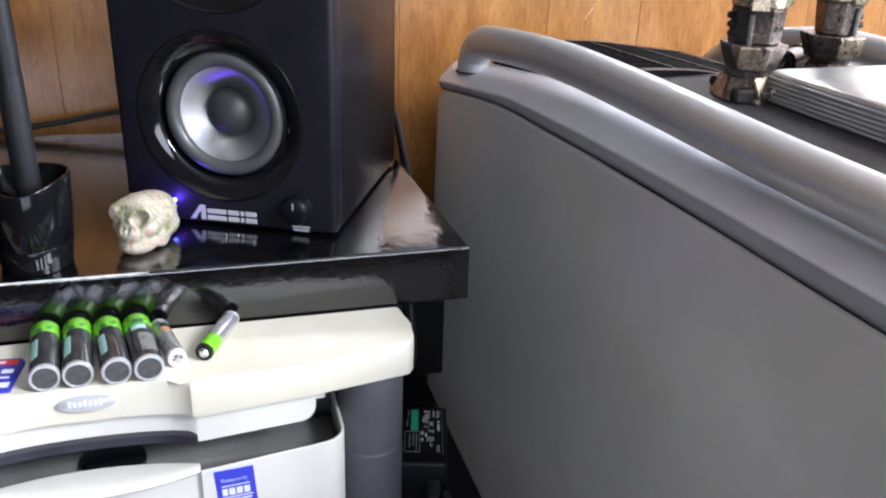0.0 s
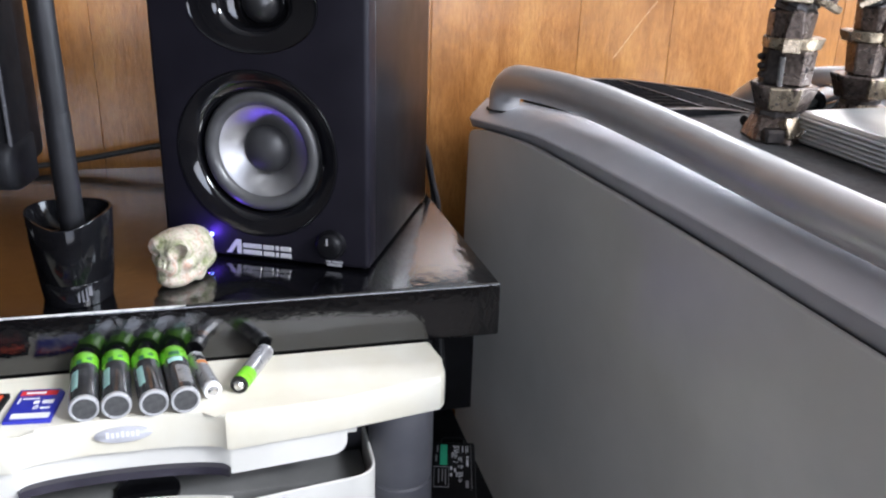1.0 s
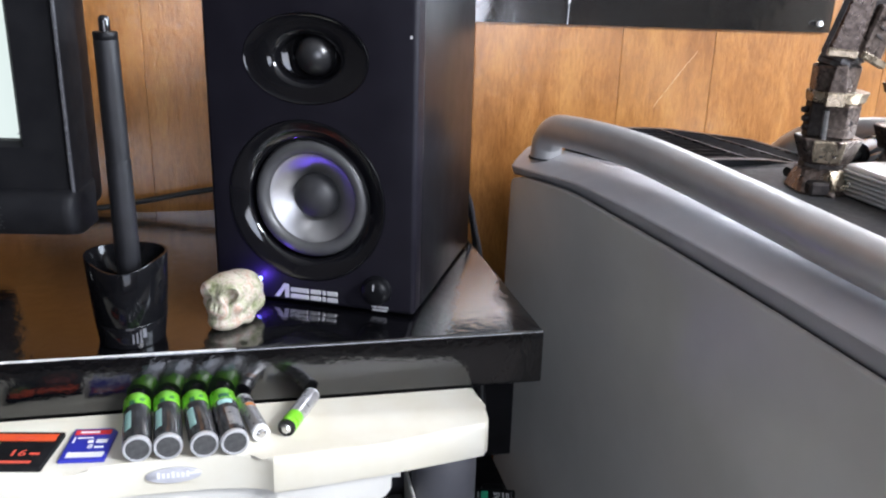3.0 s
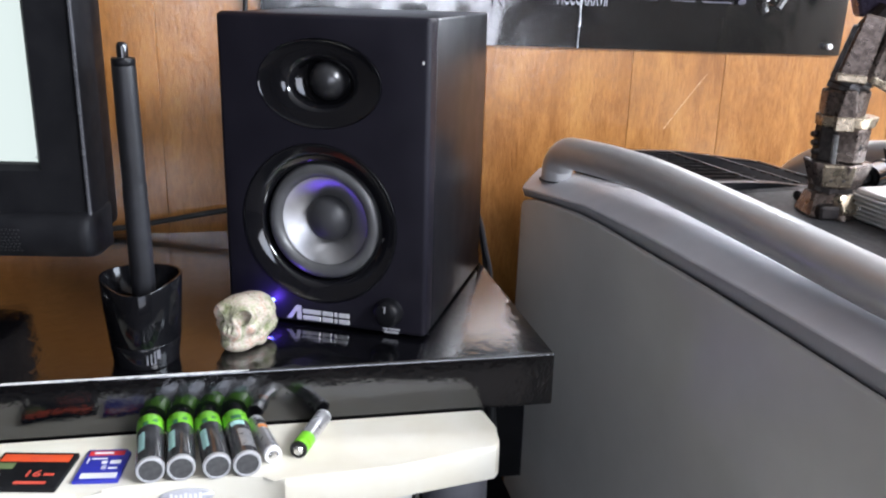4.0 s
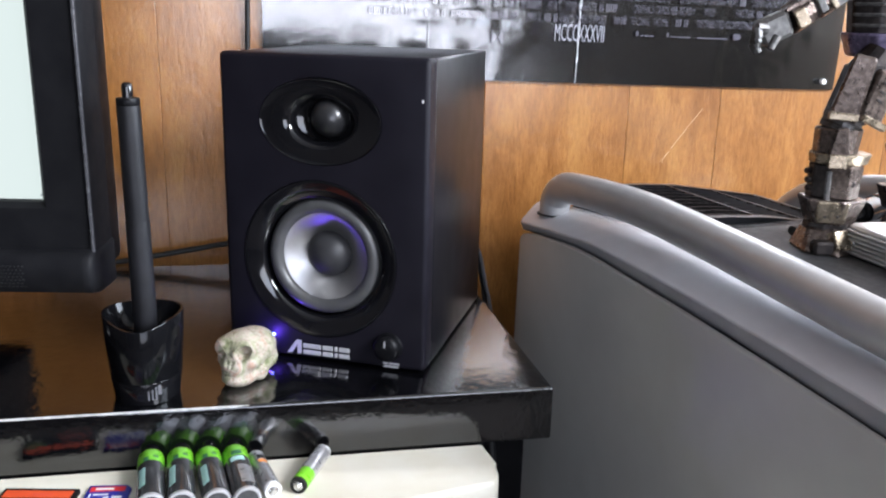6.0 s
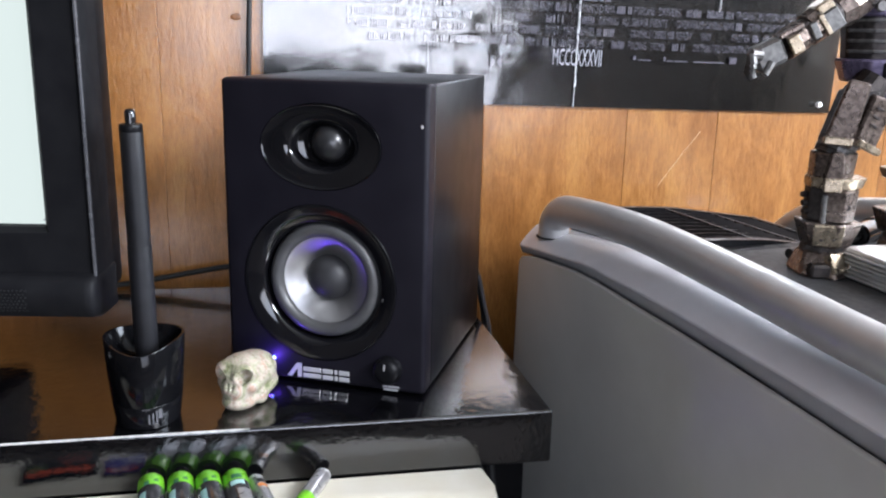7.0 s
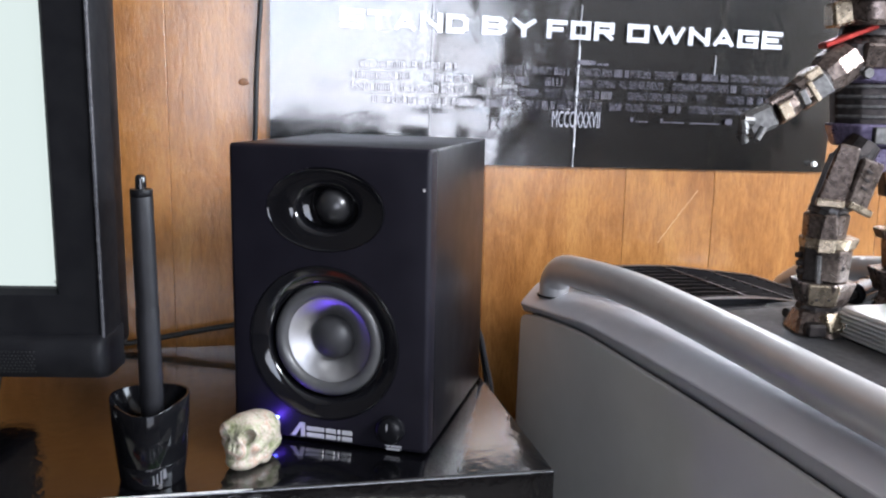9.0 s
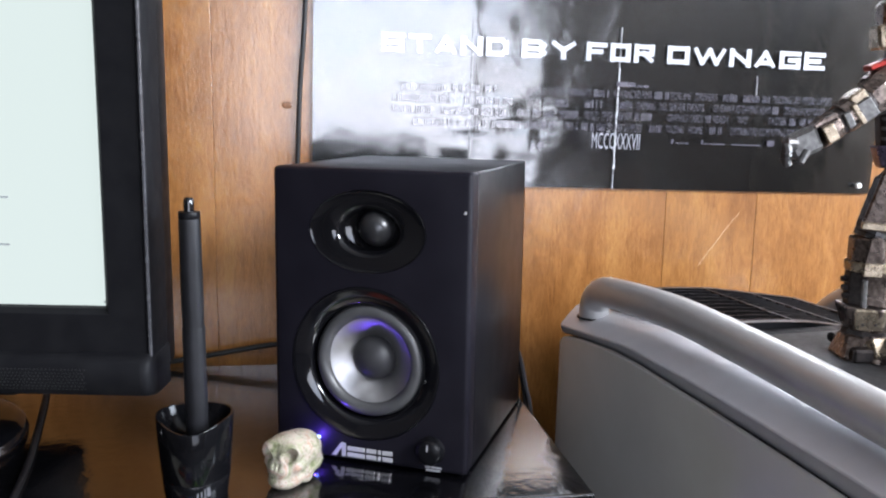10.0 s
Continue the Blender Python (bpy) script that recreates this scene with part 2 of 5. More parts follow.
def writing(name, body, material, parent, m, height, width=None, depth=0.0002, bold=0.0):
    """Words in the built-in font as a mesh, in the xy plane of m, capitals of that height, squeezed to width."""
    cu = bpy.data.curves.new(name, "FONT")
    cu.body, cu.size, cu.extrude, cu.offset, cu.resolution_u = body, 1.0, 0.0, bold, 2
    tmp = bpy.data.objects.new(name, cu)
    scene.collection.objects.link(tmp)
    me = bpy.data.meshes.new_from_object(tmp.evaluated_get(bpy.context.evaluated_depsgraph_get()))
    bpy.data.objects.remove(tmp)
    xs, ys = [v.co.x for v in me.vertices], [v.co.y for v in me.vertices]
    sy = height / (max(ys) - min(ys))
    sx = width / (max(xs) - min(xs)) if width else sy
    me.transform(Matrix.Diagonal((sx, sy, 1, 1)) @ Matrix.Translation((-min(xs), -min(ys), 0)))
    me.materials.clear()
    me.materials.append(material)
    ob = new(name, me)
    ob.parent = parent
    ob.matrix_local = m
    return ob


# ---- the room ----
DESK_Z = 0.72
WALL_Y = 0.30
bm = box(ROOM_X0 - 0.1, ROOM_X1 + 0.1, ROOM_Y0 - 0.12, WALL_Y + 0.16, -0.1, 0.0)
solo("floor", bm, CARPET, "brown short-pile carpet floor", "floor", "structure")
bm = box(ROOM_X0 - 0.1, ROOM_X1 + 0.1, ROOM_Y0 - 0.12, WALL_Y + 0.16, ROOM_H, ROOM_H + 0.1)
solo("ceiling", bm, WHITE, "off-white painted ceiling", "ceiling", "structure")
bm = bmesh.new()
for y0, y1, z0, z1 in ((ROOM_Y0, WIN2_Y0, 0, ROOM_H), (WIN2_Y1, WALL_Y, 0, ROOM_H), (WIN2_Y0, WIN2_Y1, 0, WIN2_Z0), (WIN2_Y0, WIN2_Y1, WIN2_Z1, ROOM_H)):
    box(ROOM_X1, ROOM_X1 + 0.1, y0, y1, z0, z1, bm=bm)
solo("wall_east", bm, PAINT, "tan painted side wall with a window opening", "wall", "structure")
solo("wall_west", box(ROOM_X0 - 0.1, ROOM_X0, ROOM_Y0, WALL_Y, 0, ROOM_H), DARK_WALL, "dark brown side wall", "wall", "structure")
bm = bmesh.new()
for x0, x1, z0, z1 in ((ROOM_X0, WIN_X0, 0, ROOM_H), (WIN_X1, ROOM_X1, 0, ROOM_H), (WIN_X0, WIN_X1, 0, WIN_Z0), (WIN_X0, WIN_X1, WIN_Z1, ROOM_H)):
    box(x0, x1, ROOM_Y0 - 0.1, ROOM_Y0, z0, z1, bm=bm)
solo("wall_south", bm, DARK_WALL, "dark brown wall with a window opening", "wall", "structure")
north = solo("wall_north", box(ROOM_X0, ROOM_X1, WALL_Y + 0.012, WALL_Y + 0.15, 0, ROOM_H), WOOD, "wall panelled with varnished wooden planks", "wall", "structure")
wood_edges = [-2.2, -2.0, -1.9, -1.7, -1.5, -1.4, -1.1, -0.95, -0.80, -0.70, -0.50, -0.40, -0.197, -0.046, 0.1085, 0.2595, 0.3603, 0.5610, 0.66, 0.86, 1.06, 1.16, 1.36, 1.5, 1.7, 1.8, 2.0]
for x0, x1 in zip(wood_edges, wood_edges[1:]):
    bm = box(x0 + 0.0001, x1 - 0.0001, WALL_Y, WALL_Y + 0.012, 0.0, ROOM_H)
    es = [e for e in bm.edges if all(abs(v.co.y - WALL_Y) < 1e-6 for v in e.verts) and abs(e.verts[0].co.z - e.verts[1].co.z) > 1]
    bmesh.ops.bevel(bm, geom=es, offset=0.0004, segments=1, profile=0.6, affect="EDGES")
    part("plank", bm, WOOD, north)

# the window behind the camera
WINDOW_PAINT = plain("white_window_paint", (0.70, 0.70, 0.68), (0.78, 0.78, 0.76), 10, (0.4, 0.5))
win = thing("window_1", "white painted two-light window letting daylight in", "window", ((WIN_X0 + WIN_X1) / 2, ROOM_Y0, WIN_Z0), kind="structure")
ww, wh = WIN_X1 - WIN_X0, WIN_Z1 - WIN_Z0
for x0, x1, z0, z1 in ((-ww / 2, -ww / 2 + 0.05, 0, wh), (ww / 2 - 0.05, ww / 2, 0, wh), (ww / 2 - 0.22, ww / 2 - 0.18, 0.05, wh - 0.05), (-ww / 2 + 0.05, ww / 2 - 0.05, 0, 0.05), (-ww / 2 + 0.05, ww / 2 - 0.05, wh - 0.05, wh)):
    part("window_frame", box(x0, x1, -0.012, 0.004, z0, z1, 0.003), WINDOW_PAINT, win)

win2 = thing("window_2", "white painted side window letting daylight in", "window", (ROOM_X1, (WIN2_Y0 + WIN2_Y1) / 2, WIN2_Z0), kind="structure")
ww, wh = WIN2_Y1 - WIN2_Y0, WIN2_Z1 - WIN2_Z0
for y0, y1, z0, z1 in ((-ww / 2, -ww / 2 + 0.05, 0, wh), (ww / 2 - 0.05, ww / 2, 0, wh), (-0.02, 0.02, 0.05, wh - 0.05), (-ww / 2 + 0.05, ww / 2 - 0.05, 0, 0.05), (-ww / 2 + 0.05, ww / 2 - 0.05, wh - 0.05, wh)):
    part("window_frame", box(-0.004, 0.012, y0, y1, z0, z1, 0.003), WINDOW_PAINT, win2)
# made-up housing for the key lamp, hung under the ceiling, tilted at the desk
lamp = thing("ceiling_lamp", "unseen white square panel lamp, added as key light", "lamp")
lamp.matrix_basis = LAMP_POSE
part("housing", box(-0.37, 0.37, -0.37, 0.37, 0.012, 0.045, 0.006), WINDOW_PAINT, lamp)
drop = LAMP_POSE.inverted()
part("rod", tube([drop @ Vector((1.60, -1.85, 2.19)), drop @ Vector((1.60, -1.85, ROOM_H))], 0.008, 12), WINDOW_PAINT, lamp)
# pale scratches in the varnish
SCRATCH = plain("pale_scratch", (0.55, 0.36, 0.20), (0.62, 0.42, 0.25), 100, (0.5, 0.6), 0, 0)
for x0, z0, x1, z1 in ((0.310, 0.826, 0.342, 0.868), (0.300, 0.812, 0.309, 0.824)):
    part("scratch", tube([(x0, WALL_Y - 0.0001, z0), ((x0 + x1) / 2, WALL_Y - 0.0001, (z0 + z1) / 2 + 0.0008), (x1, WALL_Y - 0.0001, z1)], 0.00022, 6), SCRATCH, north)

# a small dark knot in the varnished plank
KNOT = plain("dark_knot_wood", (0.10, 0.040, 0.012), (0.24, 0.10, 0.032), 300, (0.35, 0.5), 0, 0.2, 500)
part("knot", lathe([(0, 0.0004), (0.0016, 0.0003), (0.0030, 0.0001), (0.0036, -0.0006)], 20, Matrix.Translation((-0.1275, WALL_Y, 0.972)) @ Matrix.Diagonal((1.6, 1, 1.1, 1)) @ pose(0, 0, 0, 90)), KNOT, north, "small dark knot")

# ---- the desk ----
DESK_Y0, DESK_X1 = -0.030, 0.0815
desk = thing("desk", "black high-gloss lacquered desk with a thick pale-lined edge", "desk", (0, 0, 0))
PALE_FLECK = plain("pale_fleck", (0.42, 0.41, 0.40), (0.65, 0.64, 0.63), 200, (0.3, 0.5), bump=0.2)
o = [(-1.25, DESK_Y0), (DESK_X1, DESK_Y0), (DESK_X1 - 0.008, 0.285), (-1.25, 0.285)]
part("desktop", prism(o, DESK_Z - 0.038, DESK_Z, 0.0020, 4), LACQUER, desk)
# thin pale strip along the front edge, its width varied by noise
pale_strip = bmesh.new()
seg, k = None, 0
while -0.42 + 0.0012 * k < DESK_X1 - 0.002:
    x = -0.42 + 0.0012 * k
    w = 0.00052 + 0.0004 * noise.noise((x * 260, 2.0, 0.5)) + 0.0003 * noise.noise((x * 25, 7.0, 0.5))
    if w > 0.00006:
        seg = (seg or []) + [(x, min(w, 0.0006))]
    if w <= 0.00006 and seg:
        if len(seg) > 1:
            loft([[(a, DESK_Y0 + 0.0005 - b * 0.4, DESK_Z - 0.0005 - b), (a, DESK_Y0 + 0.0002, DESK_Z - 0.0002), (a, DESK_Y0 + 0.0006 + b, DESK_Z + 0.00005), (a, DESK_Y0 + 0.0012, DESK_Z - 0.0012)] for a, b in seg], bm=pale_strip)
        seg = None
    k += 1
part("pale_edge", pale_strip, PALE_FLECK, desk, "thin uneven pale strip along the front edge")
for x in (-1.2, -0.02):
    part("side_panel", box(x - 0.02, x + 0.02, 0.118, 0.27, 0.0, DESK_Z - 0.0385, 0.002), SATIN_BLACK, desk)
# added black sheet standing in for the deep shade under the desk
part("dark_backing", box(-1.17, 0.104, 0.10, 0.115, 0.5452, DESK_Z - 0.0385), SATIN_BLACK, desk)
part("lower_shelf", box(-1.18, 0.088, -0.34, 0.27, 0.525, 0.545, 0.002), SATIN_BLACK, desk)

# ---- the loudspeaker ----
SW, SD, SH = 0.1445, 0.167, 0.2100


def cut(bm, *holes):
    """bm with the solids in holes taken out."""
    base = bpy.data.objects.new("cut", mesh_of(bm, "cut", SPK_BLACK))
    scene.collection.objects.link(base)
    tools = []
    for h in holes:
        tool = bpy.data.objects.new("tool", mesh_of(h, "tool", SPK_BLACK))
        scene.collection.objects.link(tool)
        mod = base.modifiers.new("b", "BOOLEAN")
        mod.operation, mod.object, mod.solver = "DIFFERENCE", tool, "EXACT"
        tools.append(tool)
    dg = bpy.context.evaluated_depsgraph_get()
    dg.update()
    out = bmesh.new()
    out.from_mesh(base.evaluated_get(dg).to_mesh())
    for ob in (base, *tools):
        bpy.data.objects.remove(ob)
    return out


FACE = pose(0, 0, 0, 90)      # lathe axis z -> out of the front (-y)
speaker = thing("loudspeaker", "black bookshelf loudspeaker with silver woofer cone, toed in on the desk", "loudspeaker", (0, 0, DESK_Z), -25.7)
TWX, TWZ, TRX, TRZ = -0.0738, 0.1672, 0.0428, 0.0287
WFX, WFZ, WFR = -0.0755, 0.0737, 0.0553
part("cabinet", box(-SW + 0.0006, -0.0006, 0.0185, SD, 0.002, SH - 0.0006, 0.0016, 3), CAB_BLACK, speaker)
hole1 = lathe([(1, -0.05), (1, 0.05), (0, 0.05), (0, -0.05)][:2] + [(0, 0.05)], 64)
bmesh.ops.holes_fill(hole1, edges=[e for e in hole1.edges if e.is_boundary])
bmesh.ops.transform(hole1, matrix=Matrix.Translation((TWX, 0, TWZ)) @ Matrix.Diagonal((TRX, 1, TRZ, 1)) @ FACE, verts=hole1.verts)
hole2 = lathe([(1, -0.05), (1, 0.05), (0, 0.05)], 72)
bmesh.ops.holes_fill(hole2, edges=[e for e in hole2.edges if e.is_boundary])
bmesh.ops.transform(hole2, matrix=Matrix.Translation((WFX, 0, WFZ)) @ Matrix.Diagonal((WFR, 1, WFR, 1)) @ FACE, verts=hole2.verts)
bm = cut(box(-SW, 0, 0.0, 0.0183, 0.002, SH, 0.0032, 4), hole1, hole2)
part("front_baffle", bm, SPK_BLACK, speaker, smooth=28)
# tweeter horn and dome
bm = lathe([(1.0, -0.0165), (1.0, -0.0006), (0.985, 0.0004), (0.965, -0.0002), (0.80, -0.0005), (0.64, -0.0012), (0.56, -0.0026), (0.505, -0.0060), (0.480, -0.0105), (0.47, -0.0130)], 72, Matrix.Diagonal((TRX - 0.0002, TRZ - 0.0002, 1, 1)))
bmesh.ops.transform(bm, matrix=Matrix.Translation((TWX, 0, TWZ)) @ FACE, verts=bm.verts)
horn = part("tweeter_horn", bm, GLOSS_BLACK, speaker, smooth=50)
TM = Matrix.Translation((-0.0705, 0, 0.1690)) @ FACE
part("tweeter_ring", lathe([(0.0235, -0.0100), (0.0205, -0.0112), (0.0180, -0.0124), (0.0160, -0.0122), (0.0148, -0.0104), (0.0138, -0.0098), (0.0130, -0.0112)], 56, TM), GLOSS_BLACK, speaker, smooth=60)
part("tweeter_dome", lathe([(0.0130, -0.0118), (0.0128, -0.0094), (0.0118, -0.0060), (0.0100, -0.0030), (0.0075, -0.0008), (0.0045, 0.0006), (0.0020, 0.0011), (0, 0.0012)], 48, TM), DOME_BLACK, speaker, smooth=60)
# woofer
WM = Matrix.Translation((WFX, 0, WFZ)) @ FACE
part("woofer_bezel", lathe([(WFR - 0.0002, -0.0165), (WFR - 0.0002, -0.0004), (WFR - 0.0008, 0.0006), (WFR - 0.0018, 0.0007), (WFR - 0.0030, 0.0003), (0.0495, -0.0004), (0.0465, -0.0014), (0.0440, -0.0028), (0.0422, -0.0040), (0.0412, -0.0060), (0.0408, -0.012)], 80, WM), GLOSS_BLACK, speaker, smooth=40)
WM = Matrix.Translation((-0.0740, -0.0015, 0.0748)) @ FACE
prof = [(0.0407, -0.0100)] + [(0.0352 + 0.0046 * math.cos(math.pi * k / 12), -0.0080 + 0.0040 * math.sin(math.pi * k / 12)) for k in range(13)] + [(0.0303, -0.0092)]
part("woofer_surround", lathe(prof, 72, WM), SURROUND, speaker, smooth=60)
part("woofer_cone", lathe([(0.0309, -0.0084), (0.0302, -0.0086), (0.0282, -0.0097), (0.0235, -0.0126), (0.0185, -0.0160), (0.0150, -0.0185)], 72, WM), CONE, speaker, "brushed silver cone", smooth=60)
part("dust_cap", lathe([(0.0163, -0.0180), (0.0160, -0.0168), (0.0150, -0.0140), (0.0128, -0.0108), (0.0098, -0.0084), (0.0060, -0.0069), (0.0025, -0.0064), (0, -0.0063)], 48, WM), CAP_BLACK, speaker, smooth=60)
# glowing lamp, knob, badge
LEDG = Mat("blue_lamp", (0.5, 0.45, 1.0), 0.3)
LEDG.set("Emission Color", (0.16, 0.34, 1.0, 1)).set("Emission Strength", 9)
part("power_lamp", lathe([(0.0012, -0.001), (0.0012, 0.0004), (0.0008, 0.0008), (0, 0.0010)], 16, Matrix.Translation((-0.1105, 0, 0.0165)) @ FACE), LEDG.mat, speaker, "glowing blue power lamp")
led = bpy.data.lights.new("power_lamp_light", "POINT")
led.energy, led.color, led.shadow_soft_size = 0.030, (0.16, 0.06, 1.0), 0.0015
led_ob = new("power_lamp_light", led)
led_ob.matrix_world = pose(0, 0, DESK_Z, 0, 0, -25.7) @ Matrix.Translation((-0.1105, -0.0062, 0.0165))
SILVER = plain("silver_print", (0.50, 0.50, 0.51), (0.56, 0.56, 0.57), 200, (0.3, 0.4), 0.4, 0)
GREY_PRINT = plain("grey_print", (0.22, 0.22, 0.23), (0.28, 0.28, 0.29), 200, (0.5, 0.6), 0, 0)
KM = Matrix.Translation((-0.0258, 0, 0.0178)) @ FACE
knob = part("volume_knob", lathe([(0.0102, -0.001), (0.0102, 0.0006), (0.0094, 0.0010), (0.0092, 0.0052), (0.0084, 0.0072), (0.0066, 0.0084), (0.0035, 0.0089), (0, 0.0090)], 40, KM), SATIN_BLACK, speaker, smooth=50)
part("knob_pointer", box(-0.0263, -0.0253, -0.0092, -0.0080, 0.0200, 0.0245), GREY_PRINT, speaker)
# the badge as plain silver shapes: a slanted wedge and two broken strips
part("badge_shape", loft([[(-0.1003, y, 0.0046), (-0.0968, y, 0.0046), (-0.0925, y, 0.0112), (-0.0925, y, 0.0046), (-0.0895, y, 0.0046), (-0.0895, y, 0.0146), (-0.0932, y, 0.0146)] for y in (-0.0006, 0.0004)]), SILVER, speaker)
for z0, z1 in ((0.0046, 0.0078), (0.0092, 0.0124)):
    for x0, x1 in ((-0.0884, -0.0750), (-0.0738, -0.0662), (-0.0651, -0.0628), (-0.0617, -0.0540)):
        part("badge_shape", box(x0, x1, -0.0006, 0.0004, z0, z1, 0.0003, 1), SILVER, speaker)
for k, (a, b) in enumerate(((-0.0298, -0.0262), (-0.0255, -0.0178), (-0.0290, -0.0188))):
    z = 0.0048 if k < 2 else 0.0026
    part("knob_marking", box(a, b, -0.00025, 0.0003, z, z + 0.0014), GREY_PRINT, speaker)
part("chip", box(-0.0049, -0.0036, -0.0003, 0.0003, 0.1826, 0.1845), PALE_FLECK, speaker)
for fx in (-SW + 0.015, -0.015):
    for fy in (0.02, SD - 0.02):
        part("foot", lathe([(0.006, 0), (0.006, 0.0021), (0, 0.0021)], 16, Matrix.Translation((fx, fy, 0))), RUBBER, speaker)

# ---- the computer case ----
case = thing("computer_case", "grey steel tower computer case with tubular carrying rails", "computer case", (0.113, 0.17, 0), 7.97)
CW, CL = 0.308, 0.60
crease = [(0.0, 0.7755), (0.03, 0.780), (0.063, 0.7838), (0.095, 0.7866), (0.125, 0.7872), (0.20, 0.7852), (0.27, 0.7838), (0.31, 0.7818), (0.36, 0.7788), (0.45, 0.774), (CL, 0.766)]


def crease_z(v):
    return float(np.interp(v, [c[0] for c in crease], [c[1] for c in crease]))


def rear(u):
    """How far the rounded rear reaches back at that distance from the side."""
    return 0.055 * (1 - (1 - min(u, 0.06) / 0.06) ** 1.6)


STEEL = plain("dark_grey_steel", (0.05, 0.05, 0.05), (0.07, 0.07, 0.07), 30, (0.5, 0.6), 0.3)
bm = loft([[(0.004, -v + 0.003, 0.06), (0.004, -v + 0.003, crease_z(v) - 0.003), (CW - 0.004, -v + 0.003, crease_z(v) - 0.003), (CW - 0.004, -v + 0.003, 0.06)] for v in [0.003 + c[0] * 0.99 for c in crease]])
part("chassis", bm, STEEL, case)
vs = [0.0005, 0.0015, 0.004, 0.010, 0.03, 0.063, 0.095, 0.11, 0.125, 0.15, 0.183, 0.236, 0.33, 0.45, CL - 0.002]
for side in (0, 1):
    rings = []
    for k, v in enumerate(vs):
        drop = (0.006, 0.0035, 0.0015, 0.0003)[k] if k < 4 else 0.0
        zt = crease_z(v) - 0.0008 - drop
        prof = [(0.0045, 0.065), (0.0006, 0.065), (0.0, 0.067), (0.0, zt - 0.0015), (0.0006, zt - 0.0004), (0.0015, zt), (0.0045, zt)]
        slope = [0.0 if p[1] > 0.5 else 0.05 for p in prof]
        rings.append([((CW - u) if side else u, -v + s * 0.4, z) for (u, z), s in zip(prof, slope)])
    part("side_panel", loft(rings), PANEL_GREY, case, "flat satin grey side panel")
for side in (0, 1):
    rings = []
    for v in [0.0, 0.012, 0.03, 0.05, 0.063, 0.08, 0.095, 0.11, 0.125, 0.15, 0.183, 0.236, 0.28, 0.33, 0.39, 0.45, 0.52, CL]:
        zc = crease_z(v)
        band = float(np.interp(v, (0.0, 0.115, 0.2, 0.27, 0.31, 0.36, 0.45, CL), (0.7837, 0.7965, 0.7970, 0.7952, 0.7942, 0.7922, 0.788, 0.781))) - zc
        fade = max(0.0, 1 - v / 0.14) ** 1.5
        lean = 0.0032 + 0.003 * min(1, v / 0.2)
        prof = [(0.0085, zc - 0.0024), (0.0062, zc), (0.0008, zc + band - 0.0010), (0.0014, zc + band), (0.006, zc + band + 0.0012), (0.02, zc + band + lean), (0.034, zc + band + lean + 0.0035), (0.048, zc + band + lean + 0.004), (0.052, zc + band + lean + 0.002), (0.052, zc - 0.0024)]
        rings.append([((CW - u) if side else u, -v + fade * rear(u), z - 0.012 * side) for u, z in prof])
    part("top_rail", loft(rings), RAIL_GREY, case, "light grey painted top rail", smooth=30)
near_line = ((-0.010, 0.782), (-0.010, 0.795), (-0.0125, 0.8065), (-0.026, 0.8168), (-0.050, 0.8205), (-0.10, 0.8242))
far_line = ((0.004, 0.766), (-0.004, 0.780), (-0.022, 0.7945), (-0.045, 0.8060), (-0.085, 0.8165), (-0.12, 0.8228))
for u, line in ((0.027, near_line), (0.280, far_line)):
    pts = smooth_path([(u, v, z) for v, z in line + ((-0.15, 0.8258), (-0.2, 0.8246), (-0.27, 0.8213), (-0.36, 0.8158), (-0.42, 0.8132), (-0.52, 0.8070), (-0.57, 0.798))], 8)
    part("carrying_tube", tube(pts, 0.0131, 28), TUBE_GREY, case, smooth=60)
part("tube_collar", lathe([(0.0150, 0), (0.0150, 0.0008), (0.0134, 0.0013)], 32, Matrix.Translation((0.027, -0.010, 0.7915))), MATT_BLACK, case)
part("top_panel", box(0.0525, CW - 0.0525, -0.585, -0.1650, 0.766, 0.8125, 0.002), MATT_BLACK, case)
part("top_ledge", box(0.0525, CW - 0.0525, -0.1648, -0.1250, 0.766, 0.8045, 0.001), MATT_BLACK, case)
# vent with cross slats, highest near the side and falling away across the case
VU0, VU1, VV0, VV1 = 0.056, CW - 0.058, -0.012, 0.120


def hump(u):
    return float(np.interp(u, (0.05, 0.082, 0.123, 0.16, 0.204, 0.26), (0.8080, 0.8098, 0.8092, 0.8070, 0.8005, 0.7925)))


us = [VU0 + (VU1 - VU0) * k / 20 for k in range(21)]
part("vent_bed", loft([[(u, 0.012, 0.766), (u, 0.012, hump(u) - 0.0060), (u, -0.1248, hump(u) - 0.0060), (u, -0.1248, 0.766)] for u in us]), MATT_BLACK, case)
for v0, v1 in ((VV0 - 0.003, VV0 + 0.004), (VV1 - 0.004, VV1 + 0.004)):
    bm = loft([[(u, -v0, hump(u) - 0.0062), (u, -v0, hump(u) + 0.0006), (u, -v1, hump(u) + 0.0006), (u, -v1, hump(u) - 0.0062)] for u in us])
    part("vent_frame", bm, SATIN_BLACK, case)
VENT_BLACK = plain("glossy_vent_plastic", (0.003, 0.003, 0.0035), (0.005, 0.005, 0.006), 60, (0.30, 0.40), bump=0.05, Specular_IOR_Level=0.02)
slat = 0
while VV0 + 0.008 + slat * 0.0138 < VV1 - 0.009:
    v = VV0 + 0.008 + slat * 0.0138
    bm = loft([[(u, -v, hump(u) - 0.0060), (u, -v - 0.0010, hump(u) - 0.0004), (u, -v - 0.0050, hump(u) + 0.0002), (u, -v - 0.0085, hump(u) - 0.0016), (u, -v - 0.0092, hump(u) - 0.0060)] for u in us])
    part("vent_slat", bm, VENT_BLACK, case)
    slat += 1
